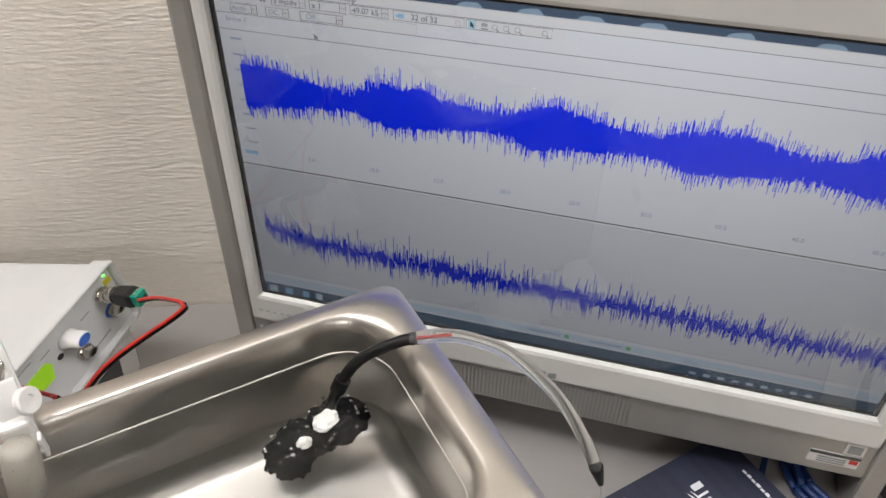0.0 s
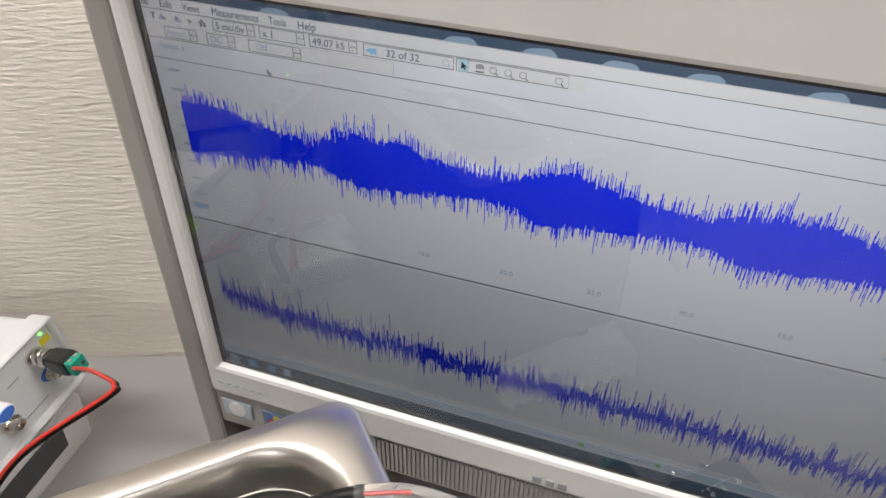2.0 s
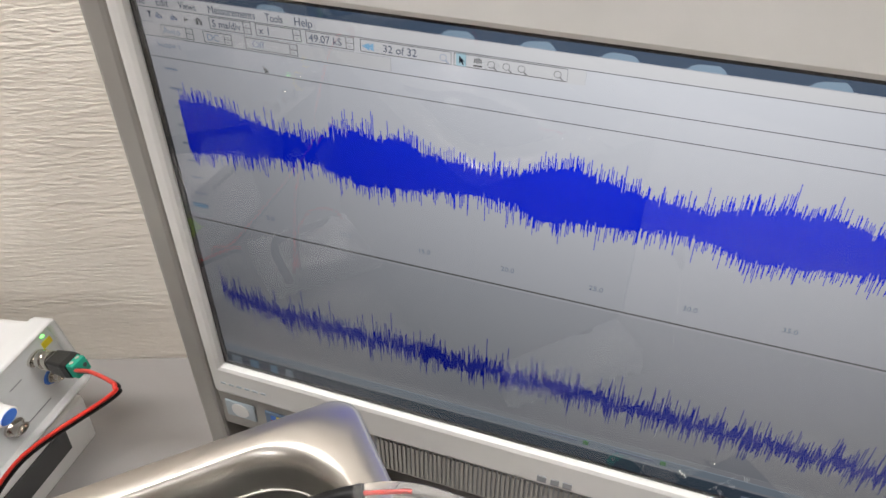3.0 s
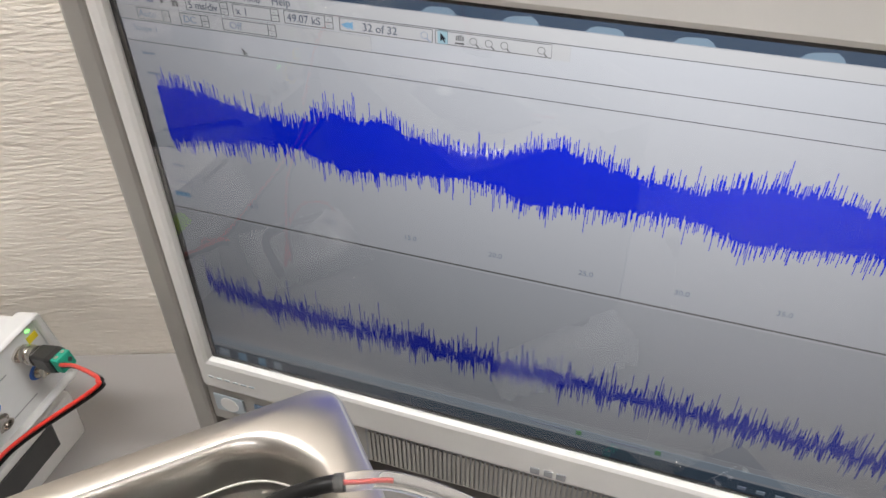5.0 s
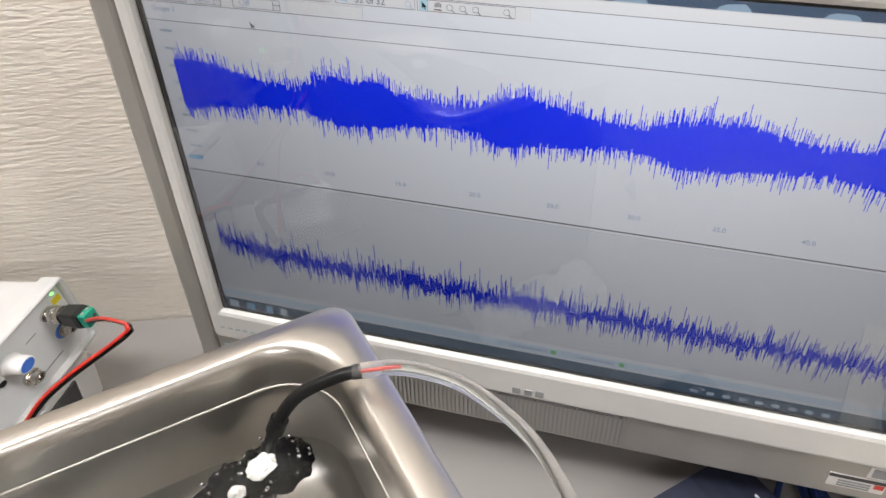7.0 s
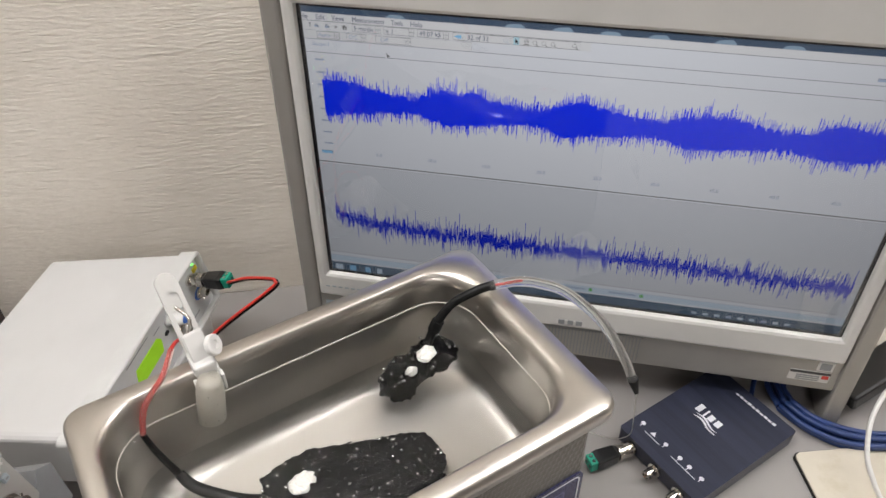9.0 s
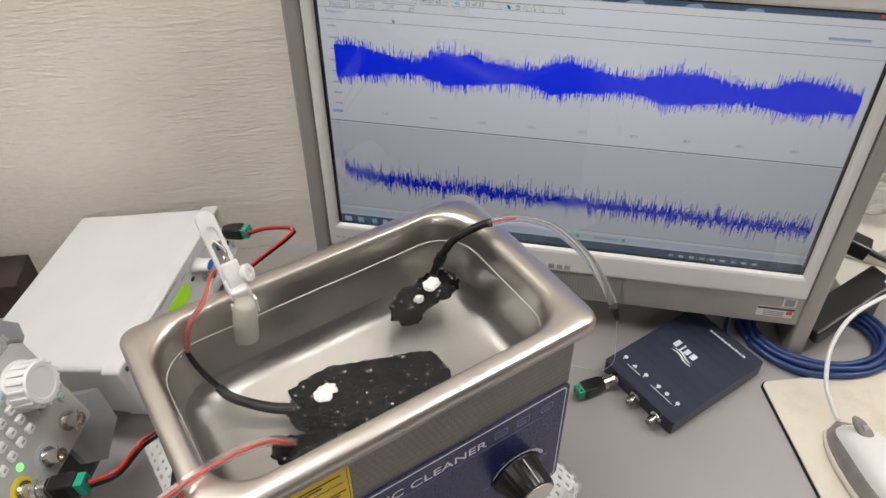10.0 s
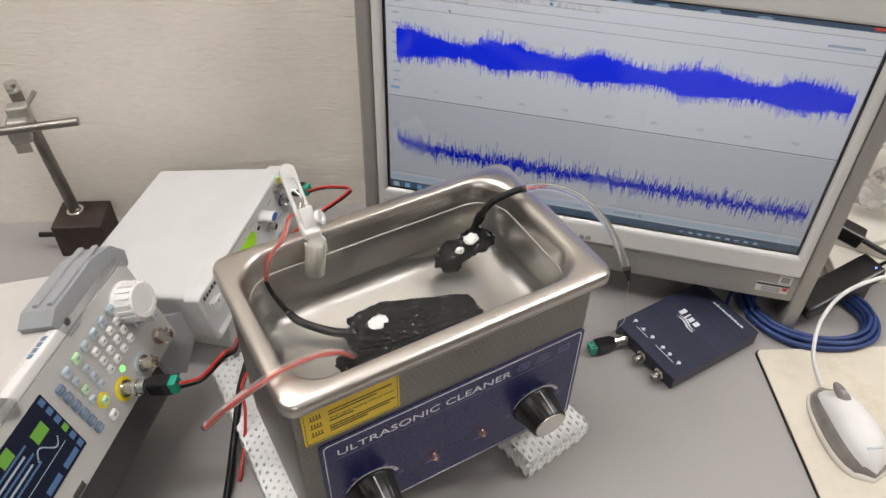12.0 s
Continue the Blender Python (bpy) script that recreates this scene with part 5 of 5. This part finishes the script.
def top_mark(name, x0, x1, y0, y1, mat=PRINT):
    return part(name, a_box(x0, x1, y0, y1, ZT - 0.0006, ZT + 0.0002), mat, scope)
# maker's mark: plain pale shapes and two swooshes
for x, w, h in ((-0.0200, 0.0052, 0.0100), (-0.0125, 0.0018, 0.0095), (-0.0060, 0.0052, 0.0078), (0.0020, 0.0056, 0.0078)):
    top_mark("maker_mark", x - w / 2, x + w / 2, 0.0080, 0.0080 + h)
for k in range(2):
    bm = bmesh.new()
    n = 14
    up_, dn = [], []
    for i in range(n + 1):
        s = i / n
        x = -0.0190 + 0.027 * s
        y = 0.0045 - 0.0035 * k + 0.0022 * math.sin(s * 5.5)
        t = 0.0011 * math.sin(math.pi * s) + 0.0001
        up_.append(bm.verts.new((x, y + t, ZT + 0.0002)))
        dn.append(bm.verts.new((x, y - t, ZT + 0.0002)))
    for i in range(n):
        bm.faces.new((dn[i], dn[i + 1], up_[i + 1], up_[i]))
    part("maker_swoosh", bm, PRINT, scope)
top_mark("maker_line", -0.0030, 0.0080, -0.0012, 0.0000)
for i in range(10):
    top_mark("series_bar", -0.0130 + i * 0.0046, -0.0095 + i * 0.0046, 0.0560, 0.0580 + 0.0006 * (i % 2))
top_mark("input_rule", -0.0300, -0.0120, -0.0530, -0.0524)
top_mark("input_rule", 0.0020, 0.0300, -0.0530, -0.0524)
for x in (-0.0370, -0.0090, 0.0080, 0.0190, 0.0330):
    part("input_symbol", lathe(bmesh.new(), (x, -0.0470, ZT - 0.0006), (0, 0, 1), [(0, 0.0022), (0.0008, 0.0022), (0.0008, 0.0014), (0.0006, 0.0013)], 14), PRINT, scope)
    top_mark("input_tick", x - 0.0003, x + 0.0003, -0.0520, -0.0490)
bm = bmesh.new()
bm.faces.new([bm.verts.new((-0.0230 + a, -0.0480 + b, ZT + 0.0002)) for a, b in ((-0.0030, -0.0022), (0.0030, -0.0022), (0, 0.0030))])
part("warning_triangle", bm, PRINT, scope)
adapter_plug("terminal_plug", "black terminal plug with green screw block on the oscilloscope", SM @ Vector((-0.0290, -0.0720, 0.0105)), SM.to_3x3() @ Vector((-0.20, -1.0, -0.02)), (0, 0, 1), 1.0)

# ---- cables, adapter and papers beside the computer ----
coil = thing("usb_cable", "coiled dark blue USB cable on the desk behind the scope", "cable", pose(0.424, 0.418, 0))
for k in range(8):
    rr = random.Random(40 + k)
    pts = []
    for i in range(15):
        a = radians(205 + i * 25.7)
        pts.append((math.cos(a) * (0.058 + 0.0022 * k + 0.003 * rr.random()), math.sin(a) * (0.040 + 0.0020 * k + 0.003 * rr.random()), 0.0032 + 0.0050 * (k % 3) + 0.002 * rr.random()))
    part("turn", hose(bmesh.new(), pts, 0.0027, 8, 5), BLUECABLE, coil, smooth=True)
part("tail", hose(bmesh.new(), [(-0.058, -0.022, 0.005), (-0.066, 0.000, 0.006), (-0.074, 0.010, 0.009), (-0.086, 0.006, 0.010), (-0.0930, -0.020, 0.010)], 0.0024, 8, 8), BLUECABLE, coil, smooth=True)
adapter = thing("power_adapter", "flat black power adapter with a blue light", "power adapter", pose(0.450, 0.441, 0.0, 0, 0, 37))
LIFT = pose(0, 0, 0.030, 0, -16, 0)
part("body", a_box(-0.052, 0.052, -0.016, 0.016, -0.006, 0.014, bevel=0.003), BLACK, adapter, m=LIFT)
part("prop", a_box(0.026, 0.046, -0.010, 0.014, 0.0, 0.032, bevel=0.002), DARKGREY, adapter)
part("blue_lamp", rod(bmesh.new(), (0.044, -0.008, 0.0136), (0.044, -0.008, 0.0148), 0.0013, None, 10), LEDBLUE, adapter, "lit blue lamp", m=LIFT)
part("output_lead", hose(bmesh.new(), [(0.053, 0.0, 0.046), (0.070, -0.004, 0.052), (0.100, -0.020, 0.050), (0.16, -0.06, 0.03)], 0.0022, 8), RUBBER, adapter, smooth=True)
cord = thing("black_cord", "black moulded plug and cord behind the computer", "cable", pose(0, 0, 0))
part("plug_body", a_box(-0.016, 0.016, -0.010, 0.010, -0.009, 0.009, bevel=0.002), BLACK, cord, m=pose(0.452, 0.486, 0.078, 0, 12, -18))
part("cord", hose(bmesh.new(), [(0.464, 0.482, 0.075), (0.490, 0.474, 0.068), (0.540, 0.462, 0.055), (0.60, 0.45, 0.04), (0.68, 0.44, 0.0035)], 0.0033, 10), BLACK, cord, smooth=True)
for i, (x, y, z, a, w, d, h) in enumerate(((0.530, 0.560, 0.0, 12, 0.170, 0.120, 0.016), (0.515, 0.570, 0.016, -14, 0.130, 0.090, 0.012), (0.530, 0.585, 0.028, 31, 0.120, 0.070, 0.010))):
    box_thing = tagged(part("paper_packet", a_box(-w / 2, w / 2, -d / 2, d / 2, 0.0, h, bevel=0.002), PAPER, None, m=pose(x, y, z, 0, 0, a)), "creased cream paper packet stacked beside the computer", "packet", "paper packets")
bag = tagged(part("plastic_bag", lump(bmesh.new(), (0.520, 0.605, 0.094), (0.055, 0.036, 0.055), 51, 0.45, 0.12, 10, 5, -0.055), BAG, None, smooth=True), "crumpled clear plastic bag on the packets", "bag")

# ---- mouse and mat ----
mat_ob = thing("mouse_mat", "grubby cream cloth mouse mat with dark rubber edge", "mouse mat", pose(0.4970, 0.2837, 0, 0, 0, 16.6))
part("rubber_base", plate_xz(bmesh.new(), -0.110, 0.110, -0.100, 0.100, 0.0, 0.0026, 0.006), RUBBER, mat_ob, "black rubber base", m=pose(0, 0, 0, 90, 0, 0))
part("cloth_top", plate_xz(bmesh.new(), -0.1088, 0.1100, -0.0990, 0.1000, 0.0027, 0.0040, 0.006), MAT, mat_ob, "stained cream cloth", m=pose(0, 0, 0, 90, 0, 0))


def mouse_shell(half, length, height, z0, squash=1.0):
    bm = bmesh.new()
    rings = []
    for i in range(15):
        s = i / 14
        k = (s * 2 - 1)
        w = half * math.sqrt(max(0.0, 1 - abs(k) ** 2.6)) * (0.93 - 0.07 * k)
        h = height * max(0.0, 1 - abs(k * 0.98 + 0.08) ** 2.8) * (0.97 - 0.10 * k)
        w, h = max(w, 0.0008), max(h, 0.0006)
        y = -length / 2 + length * s
        ring = []
        for j in range(17):
            a = math.pi * j / 16
            ring.append((w * math.cos(a) * (1 + 0.06 * math.sin(a)), y, z0 + h * math.sin(a) ** 0.75))
        rings.append(ring)
    vs = [[bm.verts.new(p) for p in r] for r in rings]
    for a, b in zip(vs, vs[1:]):
        for j in range(16):
            bm.faces.new((a[j], a[j + 1], b[j + 1], b[j]))
        bm.faces.new((a[0], b[0], b[-1], a[-1]))
    bm.faces.new(vs[0])
    bm.faces.new(vs[-1][::-1])
    return bm


mouse = thing("computer_mouse", "white computer mouse with smoky trim on the mat", "mouse", pose(0.4460, 0.2590, 0.0041, 0, 0, 21))
part("base", mouse_shell(0.0315, 0.112, 0.016, 0.0), CREAM, mouse, "white lower shell", smooth=True)
part("trim", mouse_shell(0.0300, 0.108, 0.0250, 0.0030), SMOKE, mouse, "smoky brown trim band", smooth=True)
part("top_shell", mouse_shell(0.0255, 0.106, 0.0345, 0.0020), WHITE, mouse, "glossy white top shell", smooth=True)
part("wheel_well", lump(bmesh.new(), (0, 0.026, 0.0285), (0.0062, 0.0155, 0.0045), 61, 0.0, 0.0, 0, 4), SMOKE, mouse, "smoky wheel surround", smooth=True)
part("scroll_wheel", rod(bmesh.new(), (-0.0030, 0.026, 0.0285), (0.0030, 0.026, 0.0275), 0.0054, None, 24), GREY, mouse)
part("maker_mark", a_box(-0.008, 0.008, -0.0325, -0.0300, 0.0335, 0.0345), PALEKEY, mouse, m=pose(0, 0, 0, 8, 0, 0))
part("mouse_lead", hose(bmesh.new(), [(0, 0.054, 0.006), (-0.002, 0.066, 0.014), (0.000, 0.086, 0.026), (0.016, 0.112, 0.046), (0.048, 0.130, 0.066), (0.105, 0.136, 0.076), (0.18, 0.130, 0.05)], 0.0022, 10), WHITE, mouse, "white cable", smooth=True)

# ---- magnetic stand ----
STAND = pose(-0.4375, 0.3199, 0, 0, 0, 17.5)
stand = thing("magnetic_stand", "rusty magnetic base with upright rod and cross clamp", "magnetic stand", STAND)
part("base", a_box(-0.0292, 0.0292, -0.0248, 0.0248, 0.0, 0.0470, bevel=0.0016), RUST, stand, "dark rusted iron block")
FOOT, TIP = Vector((-0.008, 0.006, 0.047)), Vector((-0.020, 0.006, 0.216))
UP = (TIP - FOOT).normalized()
part("collar", lathe(bmesh.new(), FOOT - UP * 0.0002, UP, [(0, 0.0105), (0.002, 0.0102), (0.0025, 0.0080), (0.005, 0.0078)], 24), CHROME, stand)
part("upright", rod(bmesh.new(), FOOT, TIP, 0.0066, None, 22), ROD, stand, "dull steel upright")
part("rod_tip", lathe(bmesh.new(), TIP, UP, [(0, 0.0072), (0.003, 0.0074), (0.0045, 0.0064), (0.006, 0.0069), (0.010, 0.0067), (0.0105, 0.0054)], 20), CHROME, stand)
part("switch_lever", rod(bmesh.new(), (-0.029, -0.012, 0.026), (-0.052, -0.012, 0.026), 0.0034, None, 12), BLACK, stand)
HOLD = STAND.inverted()
END_A, END_B = HOLD @ Vector((-0.391, 0.320, 0.1890)), HOLD @ Vector((-0.525, 0.246, 0.1880))
part("cross_rod", rod(bmesh.new(), END_A, END_B, 0.0047, None, 18), ROD, stand, "bright cross rod")
MID = (FOOT + UP * 0.140 + END_A.lerp(END_B, 0.42)) / 2
TURN = Matrix.Translation(MID) @ (END_B - END_A).to_track_quat("X", "Z").to_matrix().to_4x4()
clampm = a_box(-0.011, 0.011, -0.016, 0.016, -0.009, 0.009, bevel=0.0025)
box(clampm, -0.014, 0.008, -0.009, 0.007, 0.006, 0.020, bevel=0.0025)
box(clampm, -0.008, 0.014, 0.000, 0.014, -0.020, -0.006, bevel=0.0025)
part("clamp", clampm, CLAMP, stand, "cast zinc cross clamp", m=TURN)
part("thumb_screw", rod(bmesh.new(), (-0.012, -0.004, 0.016), (-0.024, -0.006, 0.030), 0.0026, None, 12), CLAMP, stand, m=TURN)
part("wing_nut", a_box(-0.004, 0.012, 0.010, 0.013, -0.032, -0.020, bevel=0.001), CLAMP, stand, m=TURN)
